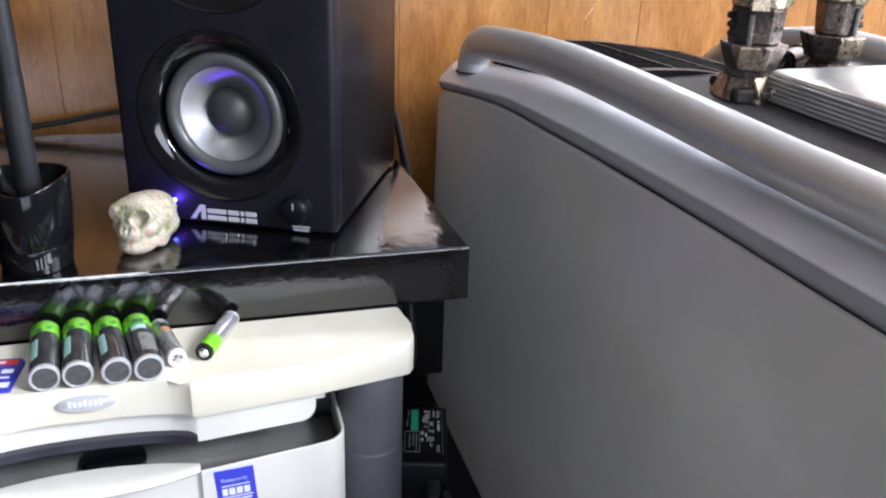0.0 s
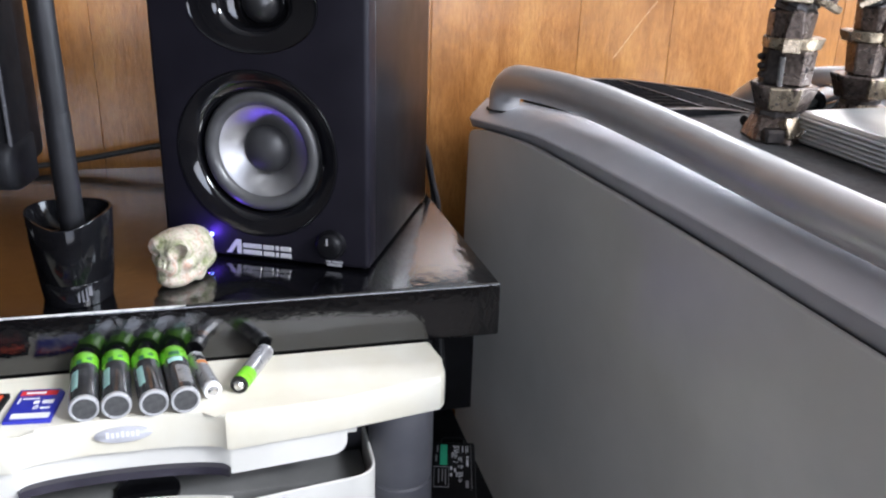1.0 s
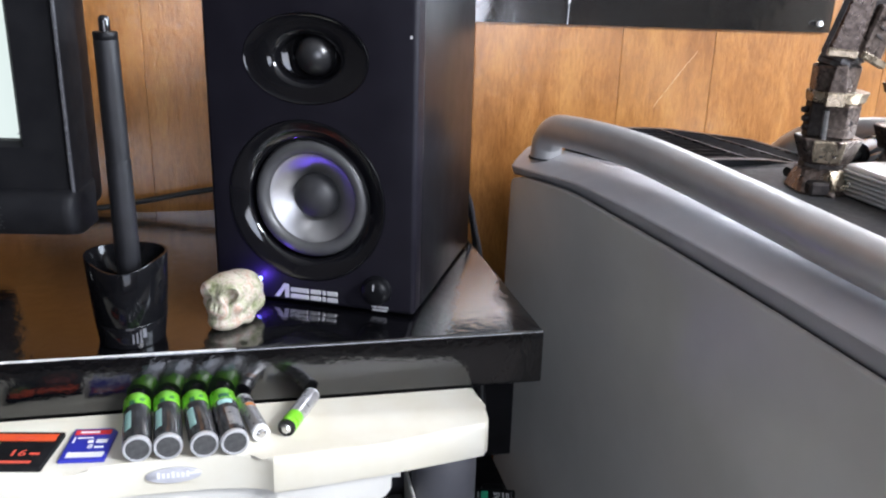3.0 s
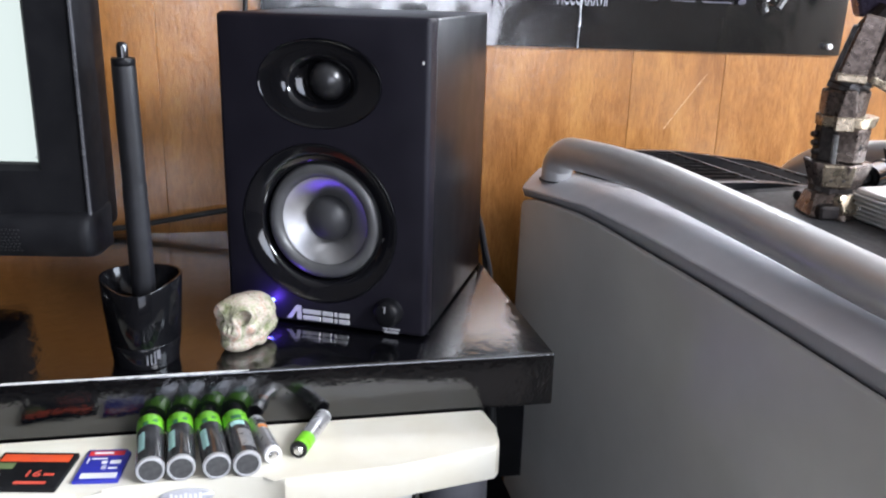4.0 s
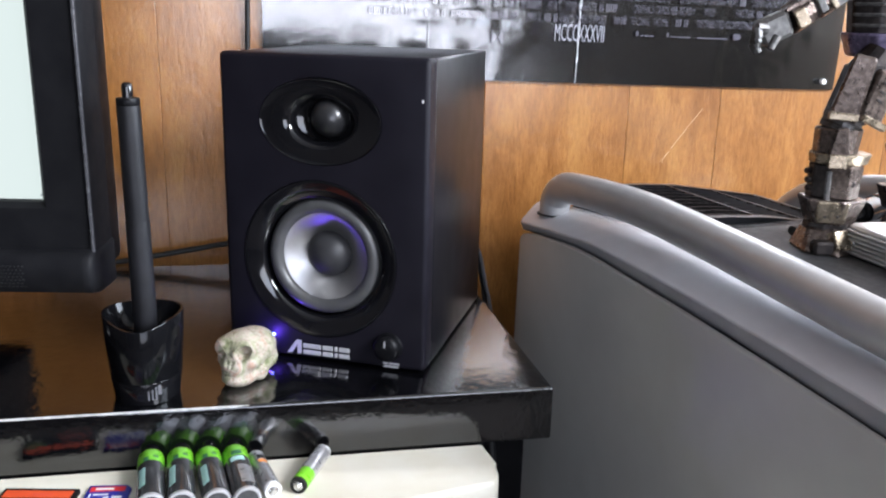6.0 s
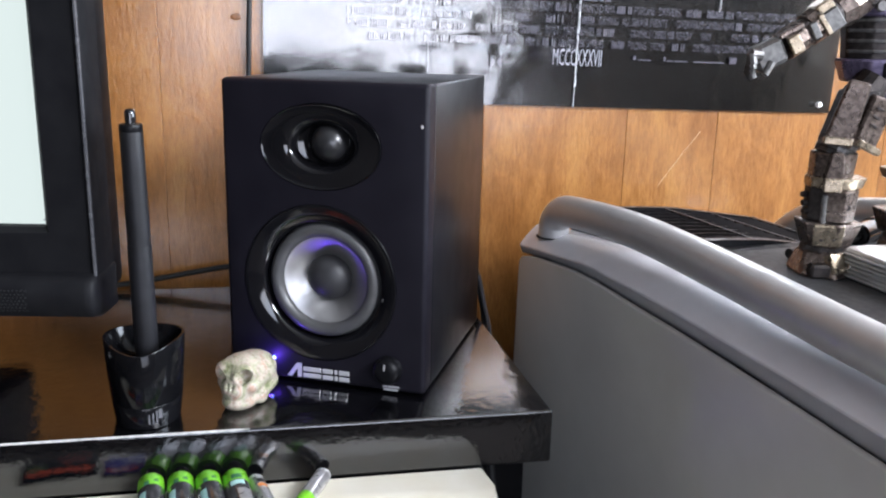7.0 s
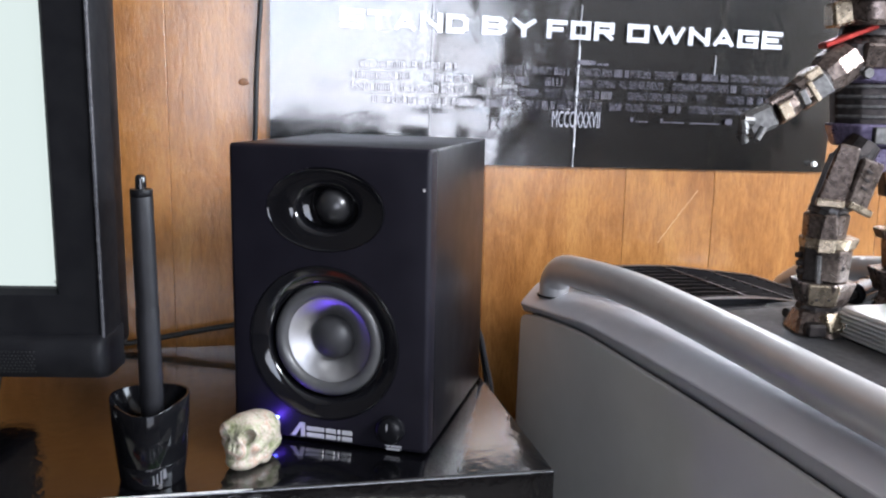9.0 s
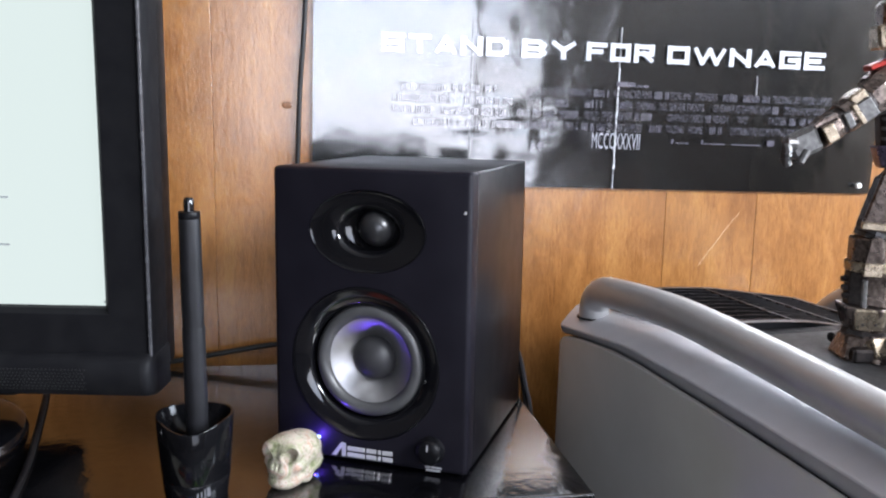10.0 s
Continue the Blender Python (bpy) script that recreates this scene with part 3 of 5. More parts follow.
for u in (VU0 - 0.001, VU1 + 0.001):
    part("vent_frame", box(u - 0.0025, u + 0.0025, -VV1, -VV0, hump(u) - 0.0062, hump(u) + 0.0008, 0.001), SATIN_BLACK, case)
for u in (0.100, 0.150, 0.200):
    part("vent_rib", loft([[(u - 0.0010, -v, hump(u) - 0.0060), (u - 0.0010, -v, hump(u) + 0.0005), (u + 0.0010, -v, hump(u) + 0.0005), (u + 0.0010, -v, hump(u) - 0.0060)] for v in (VV0, VV1 - 0.004)]), SATIN_BLACK, case)
MAT_DARK = plain("dark_rubber_mat", (0.024, 0.024, 0.026), (0.036, 0.036, 0.038), 120, (0.55, 0.7), bump=0.2, grain=900)
TOP_Z = 0.8145
part("tray_mat", prism([(0.066 + 0.012 * (1 - math.cos(a)), -0.172 - 0.012 * (1 - math.sin(a))) for a in (0, 0.5, 1.0, 1.57)] + [(CW - 0.066, -0.172), (CW - 0.066, -0.56), (0.066, -0.56)], 0.8118, TOP_Z, 0.0006), MAT_DARK, case)

# ---- the monitor riser ----
def wpart(name, bm, material, parent, label="", smooth=35):
    """A part given in world places."""
    bmesh.ops.transform(bm, matrix=parent.matrix_basis.inverted(), verts=bm.verts)
    return part(name, bm, material, parent, label, smooth)


SHELF_Z = 0.545
RZ = 0.6822
riser = thing("monitor_riser", "cream plastic monitor riser with grey posts and a drawer", "monitor riser", (-0.15, -0.05, SHELF_Z))
RC = -0.1505


def mirror(pts):
    return pts + [(2 * RC - x, y) for x, y in reversed(pts)]


def front(inset=0.0, right=0.033):
    """The riser's front line from its corner to the middle arc."""
    pts = [(right - 0.002, -0.0790 + inset), (-0.0300, -0.0900 + inset), (-0.0925, -0.0975 + inset), (-0.0955, -0.0970 + inset)]
    pts += [(RC + 0.055 * math.sin(a), -0.0873 + inset - 0.0088 * (1 - math.cos(a * 1.0)) / (1 - math.cos(1.45)) * 0.97) for a in (1.45, 1.2, 0.9, 0.6, 0.3, 0.0)][1:]
    return pts


o = mirror([(0.0355, -0.0315), (0.0372, -0.056), (0.0365, -0.066), (0.0345, -0.074)] + front())
bm = prism(o, RZ - 0.0222, RZ)
top_es = [e for e in bm.edges if all(abs(v.co.z - RZ) < 1e-6 for v in e.verts) and min(v.co.y for v in e.verts) < -0.05]
bmesh.ops.bevel(bm, geom=top_es, offset=0.0034, segments=3, profile=0.5, affect="EDGES")
low_es = [e for e in bm.edges if all(abs(v.co.z - (RZ - 0.0222)) < 1e-6 for v in e.verts) and max(v.co.y for v in e.verts) < -0.035]
bmesh.ops.bevel(bm, geom=low_es, offset=0.0012, segments=2, profile=0.5, affect="EDGES")
wpart("top", bm, AGED_CREAM, riser, smooth=30)
# the band under the top, with rounded ends
BZ = RZ - 0.0222
line = sorted([p for p in front(0.0068) if p[0] < -0.027] + [(-0.0266, -0.0828)])
xs_ = [p[0] for p in line]
stops = [q for q in xs_ if q < -0.045] + [-0.045 + 0.0018 * k for k in range(5)] + [-0.0358 + 0.0092 * math.sin(math.pi / 2 * k / 10) for k in range(11)]
half = []
for x in sorted(stops):
    e = max(0.0, (x + 0.0358) / 0.0092)
    zb = BZ - 0.0200 + 0.0092 * (1 - math.sqrt(max(0.0, 1 - e * e)))
    y = float(np.interp(x, xs_, [p[1] for p in line]))
    half.append([(x, y, zb), (x, y, BZ - 0.0016), (x, -0.050, BZ - 0.0016), (x, -0.050, zb)])
bm = loft([[(2 * RC - x, y, z) for x, y, z in r] for r in reversed(half)] + half[1:])
wpart("shelf_band", cut(bm, box(2 * RC + 0.094, -0.0945, -0.12, -0.0835, BZ - 0.03, BZ - 0.0148)), CREAM, riser)
DARK_RIM = plain("dark_violet_plastic", (0.016, 0.014, 0.022), (0.026, 0.023, 0.034), 40, (0.3, 0.4))
arc = [(RC + 0.0555 * math.sin(a), -0.0850 - 0.0085 * (1 - math.cos(a)) / (1 - math.cos(1.45))) for a in [1.45 - 0.145 * k for k in range(21)]]
bm = loft([[(x, y - 0.0008, BZ - 0.0145), (x, y - 0.0015, BZ - 0.0190), (x, y + 0.003, BZ - 0.0206), (x, y + 0.004, BZ - 0.0145)] for x, y in arc])
wpart("drawer_rim", bm, DARK_RIM, riser, "dark curved rim over the drawer")
for s in (0.0105, 2 * RC - 0.0105):
    PM = Matrix.Translation((s, -0.0585, 0))
    wpart("post", lathe([(0.0198, 0.6042), (0.0204, 0.6048), (0.0206, 0.62), (0.0206, BZ - 0.0003)], 48, PM), POST_GREY, riser, smooth=30)
    wpart("post", lathe([(0.0206, SHELF_Z), (0.0206, 0.6026), (0.0200, 0.6034), (0.0192, 0.6042)], 48, PM), POST_GREY, riser, smooth=30)
wpart("dark_backing", box(-0.31, 0.004, -0.036, -0.033, SHELF_Z, BZ - 0.0005), POST_GREY, riser)
# the drawer: a thin-walled tray with rounded ends and a finger lip
DY = -0.1000
dz = 0.6290


def wall_line(off):
    out = []
    for k in range(9):
        a = math.pi / 2 * k / 8
        out.append((-0.0260 + (0.0155 - off) * math.cos(a) , -0.0845 - (0.0155 - off) * math.sin(a)))
    return out


outer = [(-0.0105, -0.045)] + wall_line(0) + [(-0.094, DY)]
inner = [(-0.0125, -0.045)] + wall_line(0.002) + [(-0.094, DY + 0.002)]
drawer = None
for flip in (0, 1):
    rings = []
    for (x, y), (xi, yi) in zip(outer, inner):
        t = max(0.0, min(1.0, (-0.025 - x) / 0.065))
        zt = dz + 0.0050 - 0.0080 * t
        q = [(x, y, SHELF_Z + 0.004), (x, y, zt - 0.0006), ((x + xi) / 2, (y + yi) / 2, zt), (xi, yi, zt - 0.0006), (xi, yi, SHELF_Z + 0.004)]
        rings.append([(2 * RC - a, b, c) if flip else (a, b, c) for a, b, c in q])
    wpart("drawer_side", loft(rings), CREAM, riser, smooth=40)
n = 24
lip_x = [RC + 0.0562 * (1 - 2 * k / n) for k in range(n + 1)]
rings = []
for x in lip_x:
    w = 1 - ((x - RC) / 0.0562) ** 2
    yf, yb, z = DY - 0.0022 - 0.0105 * w, DY + 0.0035 + 0.008 * w, dz - 0.0008
    rings.append([(x, yb, z - 0.0030), (x, yb, z + 0.0010), (x, (yb + yf) / 2, z + 0.0016), (x, yf + 0.0015, z + 0.0008), (x, yf, z - 0.0006), (x, yf + 0.0012, z - 0.0022)])
wpart("finger_lip", loft(rings), CREAM, riser, smooth=50)
wpart("drawer_front", box(2 * RC + 0.0942, -0.0942, DY + 0.0030, DY + 0.005, SHELF_Z + 0.004, dz - 0.0062), CREAM, riser)
wpart("drawer_floor", box(-0.28, -0.021, DY + 0.006, -0.045, 0.5492, 0.5512), CREAM, riser)
wpart("runner_clip", box(-0.0295, -0.0205, -0.0800, -0.0700, BZ - 0.0085, BZ - 0.0010, 0.0008), CREAM, riser)
wpart("runner", box(-0.0310, -0.0285, -0.0790, -0.0480, BZ - 0.012, BZ - 0.0010, 0.0005), CREAM, riser)
wpart("disc_in_drawer", lathe([(0.018, 0.0), (0.018, 0.003), (0.016, 0.004), (0, 0.004)], 32, Matrix.Translation((-0.143, -0.068, 0.6165))), GLOSS_BLACK, riser)
wpart("inner_tray", box(-0.285, -0.0140, -0.076, -0.046, 0.606, 0.6165, 0.001), TRAY_GREY, riser)
# oval badge
BADGE = plain("grey_badge", (0.42, 0.42, 0.45), (0.5, 0.5, 0.53), 80, (0.3, 0.4), 0.3, 0.05)
BM = Matrix.Translation((RC + 0.0005, -0.0885, RZ - 0.0098)) @ Matrix.Rotation(radians(80), 4, "X")
badge = wpart("badge", lathe([(1.0, 0.0), (1.0, 0.0007), (0.94, 0.0012), (0, 0.0013)], 40, BM @ Matrix.Diagonal((0.0150, 0.0046, 1, 1))), BADGE, riser, "oval grey maker's badge")
BADGE_PALE = plain("pale_badge_print", (0.66, 0.66, 0.69), (0.72, 0.72, 0.75), 80, (0.3, 0.4), 0.2, 0)
for k in range(7):
    bm = box(-0.0088 + 0.0026 * k, -0.0072 + 0.0026 * k, -0.0012, 0.0015 if k % 3 else 0.0022, 0.0011, 0.0016)
    bmesh.ops.transform(bm, matrix=BM, verts=bm.verts)
    wpart("badge_bar", bm, BADGE_PALE, riser)
# blue sticker on the drawer, with its readable line
STICK = plain("blue_sticker", (0.035, 0.045, 0.42), (0.045, 0.055, 0.50), 60, (0.35, 0.45), 0, 0)
STICK_PALE = plain("sticker_white", (0.62, 0.64, 0.74), (0.68, 0.70, 0.80), 60, (0.4, 0.5), 0, 0)
sx0, sx1, sz0, sz1 = -0.0860, -0.0640, 0.6005, 0.6245
ST = Matrix.Translation((sx0, 0, sz0)) @ Matrix.Rotation(radians(-3.5), 4, "Y") @ Matrix.Translation((-sx0, 0, -sz0))


def askew(bm):
    bmesh.ops.transform(bm, matrix=ST, verts=bm.verts)
    return bm


wpart("sticker", askew(box(sx0, sx1, DY - 0.0004, DY + 0.0002, sz0, sz1)), STICK, riser, "blue printed sticker stuck on askew")
for a, b, c, d in ((0.003, 0.019, 0.0128, 0.0133), (0.002, 0.020, 0.0048, 0.0054), (0.003, 0.019, 0.0024, 0.0036), (0.0030, 0.0060, 0.0066, 0.0112), (0.0068, 0.0102, 0.0066, 0.0112), (0.0110, 0.0144, 0.0066, 0.0112), (0.0152, 0.0186, 0.0066, 0.0112)):
    wpart("sticker_bar", askew(box(sx0 + a, sx0 + b, DY - 0.0007, DY - 0.0004, sz0 + c, sz0 + d)), STICK_PALE, riser)
writing("sticker_words", "Powered by", STICK_PALE, riser, riser.matrix_basis.inverted() @ ST @ Matrix.Translation((sx0 + 0.0035, DY - 0.0006, sz0 + 0.0150)) @ FACE, 0.0034, 0.0145)

# ---- batteries ----
def battery_wrap():
    m = Mat("battery_wrap", (0.16, 0.16, 0.165), 0.22, 0.9)
    m.vary((0.16, 0.16, 0.165), (0.34, 0.34, 0.35), 120, stretch=(1, 0.3, 1))
    m.bump(m.noise(500), 0.05, 0.0003)
    return m.mat


WRAP = battery_wrap()
GREEN = plain("green_wrap", (0.16, 0.48, 0.02), (0.20, 0.56, 0.03), 90, (0.25, 0.35), 0.0, 0.03)
PALE_WRAP = plain("silver_wrap", (0.42, 0.42, 0.43), (0.55, 0.55, 0.56), 150, (0.25, 0.35), 0.7, 0.03)
TEAL = plain("teal_print", (0.30, 0.55, 0.50), (0.38, 0.62, 0.58), 90, (0.4, 0.5), 0, 0)
BATT_END = plain("dull_battery_end", (0.09, 0.09, 0.09), (0.13, 0.13, 0.13), 300, (0.4, 0.55), 0.6, 0.1)
WHITE_PLASTIC = plain("white_plastic", (0.72, 0.72, 0.72), (0.78, 0.78, 0.78), 90, (0.35, 0.45), 0, 0)
ORANGE = plain("orange_print", (0.62, 0.22, 0.05), (0.68, 0.26, 0.07), 90, (0.4, 0.5), 0, 0)
RIM_METAL = plain("bright_rim", (0.60, 0.60, 0.61), (0.68, 0.68, 0.69), 80, (0.25, 0.35), 0.5, 0.03)
LONG = pose(0, 0, 0, -90)      # lathe axis z -> +y


def battery(label, r, length, band, wrap, cap, bars, dark_end=False):
    """Lies along y, its flat end at y = 0 and its nub at the far end, on z = 0."""
    ob = thing("battery", label, "battery", group="batteries on the riser")
    M = Matrix.Translation((0, 0, r)) @ LONG
    part("case", lathe([(r * 0.86, 0.0004), (r * 0.95, 0.0), (r, 0.0009), (r, length - band)], 32, M), wrap, ob, smooth=40)
    part("rim", lathe([(r * 0.79, 0.0002), (r * 0.82, -0.0004), (r * 0.95, -0.0003), (r * 1.01, 0.0007), (r * 1.01, 0.0020), (r, 0.0021)], 32, M), RIM_METAL, ob, "bright metal rim", smooth=40)
    part("flat_end", lathe([(r * 0.82, 0.0006), (r * 0.79, 0.0001), (0, 0.0)], 32, M), BATT_END, ob)
    part("band", lathe([(r * 1.005, length - band), (r * 1.005, length - 0.0018), (r * 0.93, length - 0.0008), (r * 0.55, length - 0.0008)], 32, M), cap, ob)
    if dark_end:
        part("end_ring", lathe([(r * 1.008, length - 0.0030), (r * 1.008, length - 0.0017), (r * 0.92, length - 0.0005), (r * 0.6, length - 0.0005)], 32, M), RUBBER, ob)
    part("nub", lathe([(r * 0.66, length - 0.001), (r * 0.56, length - 0.0002), (r * 0.42, length + 0.0004), (r * 0.36, length + 0.0010), (0, length + 0.001)], 24, M), CHROME, ob)
    for a0, a1, y0, y1, mat in bars:
        rr, bm = r * 1.012, bmesh.new()
        loft([[(q * math.sin(a), y, r + q * math.cos(a)) for q, y in ((rr, y0), (rr, y1), (r * 0.99, y1), (r * 0.99, y0))] for a in [a0 + (a1 - a0) * k / 6 for k in range(7)]], bm=bm)
        part("print", bm, mat, ob)
    return ob


DARK_PRINT = plain("dark_green_print", (0.02, 0.10, 0.05), (0.03, 0.13, 0.06), 90, (0.4, 0.5), 0, 0)


def lay(ob, near, far, roll=0.0):
    """Rests a battery with its y axis from near to far on the riser."""
    yaw = -math.degrees(math.atan2(far[0] - near[0], far[1] - near[1]))
    ob.matrix_basis = pose(near[0], near[1], RZ, 0, 0, yaw)
    return ob


aa_bars = [(-0.9, -0.35, 0.012, 0.032, TEAL), (-0.5, -0.1, 0.0395, 0.044, DARK_PRINT), (0.25, 0.6, 0.043, 0.0455, DARK_PRINT)]
aa = lay(battery("dark AA battery with a green band lying on the riser", 0.0079, 0.0545, 0.0150, WRAP, GREEN, aa_bars), (-0.1680, -0.0885), (-0.1748, -0.0335))
for near, far in (((-0.1517, -0.0885), (-0.1576, -0.0335)), ((-0.1322, -0.0895), (-0.1415, -0.0345))):
    yaw = -math.degrees(math.atan2(far[0] - near[0], far[1] - near[1]))
    copy_thing(aa, pose(near[0], near[1], RZ, 0, 0, yaw))
aa4 = lay(battery("AA battery with a green band and pale printing", 0.0079, 0.0545, 0.0150, WRAP, GREEN, [(-0.2, 0.9, 0.008, 0.028, PALE_WRAP), (-0.6, 0.5, 0.0335, 0.0385, TEAL), (-0.4, 0.4, 0.041, 0.0455, DARK_PRINT)]), (-0.1158, -0.0895), (-0.1255, -0.0345))
aaa = battery("silver AAA battery with a white end ring", 0.0052, 0.0435, 0.004, PALE_WRAP, WHITE_PLASTIC, [(-0.9, 0.3, 0.012, 0.0155, ORANGE), (-0.9, 0.2, 0.006, 0.0105, RUBBER), (-0.5, 0.0, 0.018, 0.034, GREY_PRINT)])
aaa.matrix_basis = pose(-0.1125, -0.0365, RZ, 0, 0, 180 + 15.0)
aaa2 = battery("silver AAA battery with a green end, lying askew", 0.0052, 0.0435, 0.0150, PALE_WRAP, GREEN, [(0.4, 0.9, 0.010, 0.027, GREY_PRINT)], True)
aaa2.matrix_basis = pose(-0.0704, -0.0350, RZ, 0, 0, 180 - 23.6)

# ---- memory cards ----
SD_BLUE = plain("blue_card", (0.020, 0.025, 0.30), (0.03, 0.035, 0.36), 60, (0.35, 0.45), 0, 0)
RED = plain("red_print", (0.55, 0.03, 0.03), (0.62, 0.04, 0.04), 60, (0.35, 0.45), 0, 0)
PRINT_WHITE = plain("white_print", (0.72, 0.72, 0.74), (0.78, 0.78, 0.80), 60, (0.4, 0.5), 0, 0)
sd = thing("memory_card", "blue memory card with a red label strip", "memory card", (-0.2105, -0.0835, RZ), -5.5)
part("body", prism([(0, 0), (0.0245, 0), (0.0245, 0.0300), (0.0215, 0.0335), (0, 0.0335)], 0, 0.0021, 0.0003), SD_BLUE, sd)
T = 0.0021
for name, mat, a, b, c, d in (("red_strip", RED, 0.0015, 0.0215, 0.0265, 0.0315), ("white_field", PRINT_WHITE, 0.0030, 0.0228, 0.0025, 0.0078), ("label_bar", PRINT_WHITE, 0.0045, 0.0150, 0.0280, 0.0300), ("label_bar", PRINT_WHITE, 0.0025, 0.0032, 0.0180, 0.0240), ("label_bar", PRINT_WHITE, 0.0045, 0.0130, 0.0225, 0.0235), ("label_bar", PRINT_WHITE, 0.0110, 0.0140, 0.0175, 0.0205), ("label_bar", PRINT_WHITE, 0.0155, 0.0215, 0.0175, 0.0210), ("label_bar", PRINT_WHITE, 0.0160, 0.0210, 0.0120, 0.0135)):
    h = T + (0.00015 if name != "label_bar" else 0.0003)
    part(name, box(a, b, c, d, T - 0.0001, h), mat, sd)
writing("label_digit", "8", PRINT_WHITE, sd, Matrix.Translation((0.0120, 0.0112, T + 0.0002)), 0.0045, bold=0.02)
cf = thing("memory_card", "black and red memory card with a red capacity number", "memory card", (-0.2600, -0.0835, RZ), -9.5)
part("body", box(0, 0.0428, 0, 0.0364, 0, 0.0033, 0.0006), MATT_BLACK, cf)
T = 0.0033
RED_CF = plain("red_foil", (0.62, 0.07, 0.02), (0.70, 0.10, 0.03), 60, (0.3, 0.4), 0, 0)
GOLD_PRINT = plain("copper_red_print", (0.58, 0.075, 0.045), (0.64, 0.10, 0.06), 60, (0.35, 0.45), 0, 0)
GREEN_DULL = plain("dull_green_print", (0.10, 0.14, 0.05), (0.13, 0.17, 0.07), 60, (0.4, 0.5), 0, 0)
for mat, a, b, c, d, h in ((RED_CF, 0.0020, 0.0405, 0.0262, 0.0335, 0.0002), (GOLD_PRINT, 0.0180, 0.0300, 0.0285, 0.0298, 0.0004), (GREEN_DULL, 0.0020, 0.0120, 0.0185, 0.0245, 0.0002), (PRINT_WHITE, 0.0040, 0.0080, 0.0125, 0.0135, 0.0002), (GOLD_PRINT, 0.0190, 0.0360, 0.0035, 0.0060, 0.0002), (GOLD_PRINT, 0.0320, 0.0375, 0.0120, 0.0140, 0.0002)):
    part("label_bar", box(a, b, c, d, T - 0.0001, T + h), mat, cf)
writing("label_number", "16", GOLD_PRINT, cf, Matrix.Translation((0.0225, 0.0105, T + 0.0002)), 0.0065, 0.0080, bold=0.02)

# ---- pen and its stand ----
stand = thing("pen_stand", "glossy black tapered pen stand on the desk", "pen stand", (-0.1785, -0.004, DESK_Z))


def stand_ring(r, z, wave=0.0, tri=0.06):
    out = []
    for k in range(48):
        a = 2 * math.pi * k / 48
        q = 1.045 * r * (1 + tri * math.cos(3 * (a + math.pi / 2)) )
        out.append((q * math.cos(a), q * math.sin(a), z - wave * 2.0 * math.exp(-((a - 1.5 * math.pi) / 0.75) ** 2)))
    return out


rings = [stand_ring(0.0172, 0.0, 0, 0.02), stand_ring(0.0188, 0.0008, 0, 0.02), stand_ring(0.0197, 0.008, 0, 0.03), stand_ring(0.0205, 0.0150, 0, 0.04), stand_ring(0.0203, 0.0153, 0, 0.04), stand_ring(0.0207, 0.0158, 0, 0.04),
         stand_ring(0.0222, 0.035, 0.0, 0.04), stand_ring(0.0232, 0.0545, 0.0022, 0.045), stand_ring(0.0229, 0.0556, 0.0026, 0.045), stand_ring(0.0217, 0.0555, 0.0026, 0.045), stand_ring(0.0208, 0.0530, 0.0024, 0.045), stand_ring(0.0170, 0.0430, 0.001, 0.05), stand_ring(0.0080, 0.0385, 0, 0), stand_ring(0.0072, 0.030, 0, 0)]
CUP = plain("black_moulded_plastic", (0.003, 0.003, 0.0035), (0.005, 0.005, 0.006), 30, (0.10, 0.16), bump=0.03, Specular_IOR_Level=0.18)
part("cup", loft(rings), CUP, stand, smooth=50)
for k, w in enumerate((0.0009, 0.0009, 0.0009, 0.0022)):
    a = math.radians(-80 + 6 * k)
    bm = box(-w / 2, w / 2, -0.0003, 0.0005, -0.0045 if k < 3 else -0.0015, 0.0045)
    bmesh.ops.transform(bm, matrix=Matrix.Translation((0.0212 * math.cos(a), 0.0212 * math.sin(a), 0.0092)) @ Matrix.Rotation(a + math.pi / 2, 4, "Z"), verts=bm.verts)
    part("maker_mark", bm, POST_GREY, stand)
PEN_GREY = plain("worn_grey_rubber", (0.006, 0.006, 0.007), (0.010, 0.010, 0.012), 90, (0.42, 0.52), bump=0.12, grain=1200, Specular_IOR_Level=0.3)
pen = thing("tablet_pen", "black rubber-gripped tablet pen standing in its stand", "pen", (-0.1767, -0.004, DESK_Z + 0.030))
PENM = Matrix.Rotation(radians(-0.3), 4, "Y") @ Matrix.Rotation(radians(0.6), 4, "X")
part("barrel", lathe([(0, 0.0), (0.0050, 0.0), (0.0066, 0.004), (0.0071, 0.03), (0.0070, 0.082), (0.0069, 0.0835)], 32, PENM), PEN_GREY, pen, smooth=50)
part("grip", lathe([(0.0067, 0.0836), (0.0068, 0.10), (0.0067, 0.135), (0.0067, 0.1510), (0.0066, 0.1516)], 32, PENM), PEN_GREY, pen, smooth=50)
part("collar", lathe([(0.0064, 0.1516), (0.0067, 0.1521), (0.0067, 0.1552), (0.0063, 0.1560), (0.0032, 0.1561)], 32, PENM), SATIN_BLACK, pen, "glossy collar at the end", smooth=50)
part("eraser_tip", lathe([(0.0032, 0.1560), (0.0032, 0.1622), (0.0028, 0.1638), (0.0018, 0.1647), (0, 0.1650)], 24, PENM), GLOSS_BLACK, pen, smooth=50)

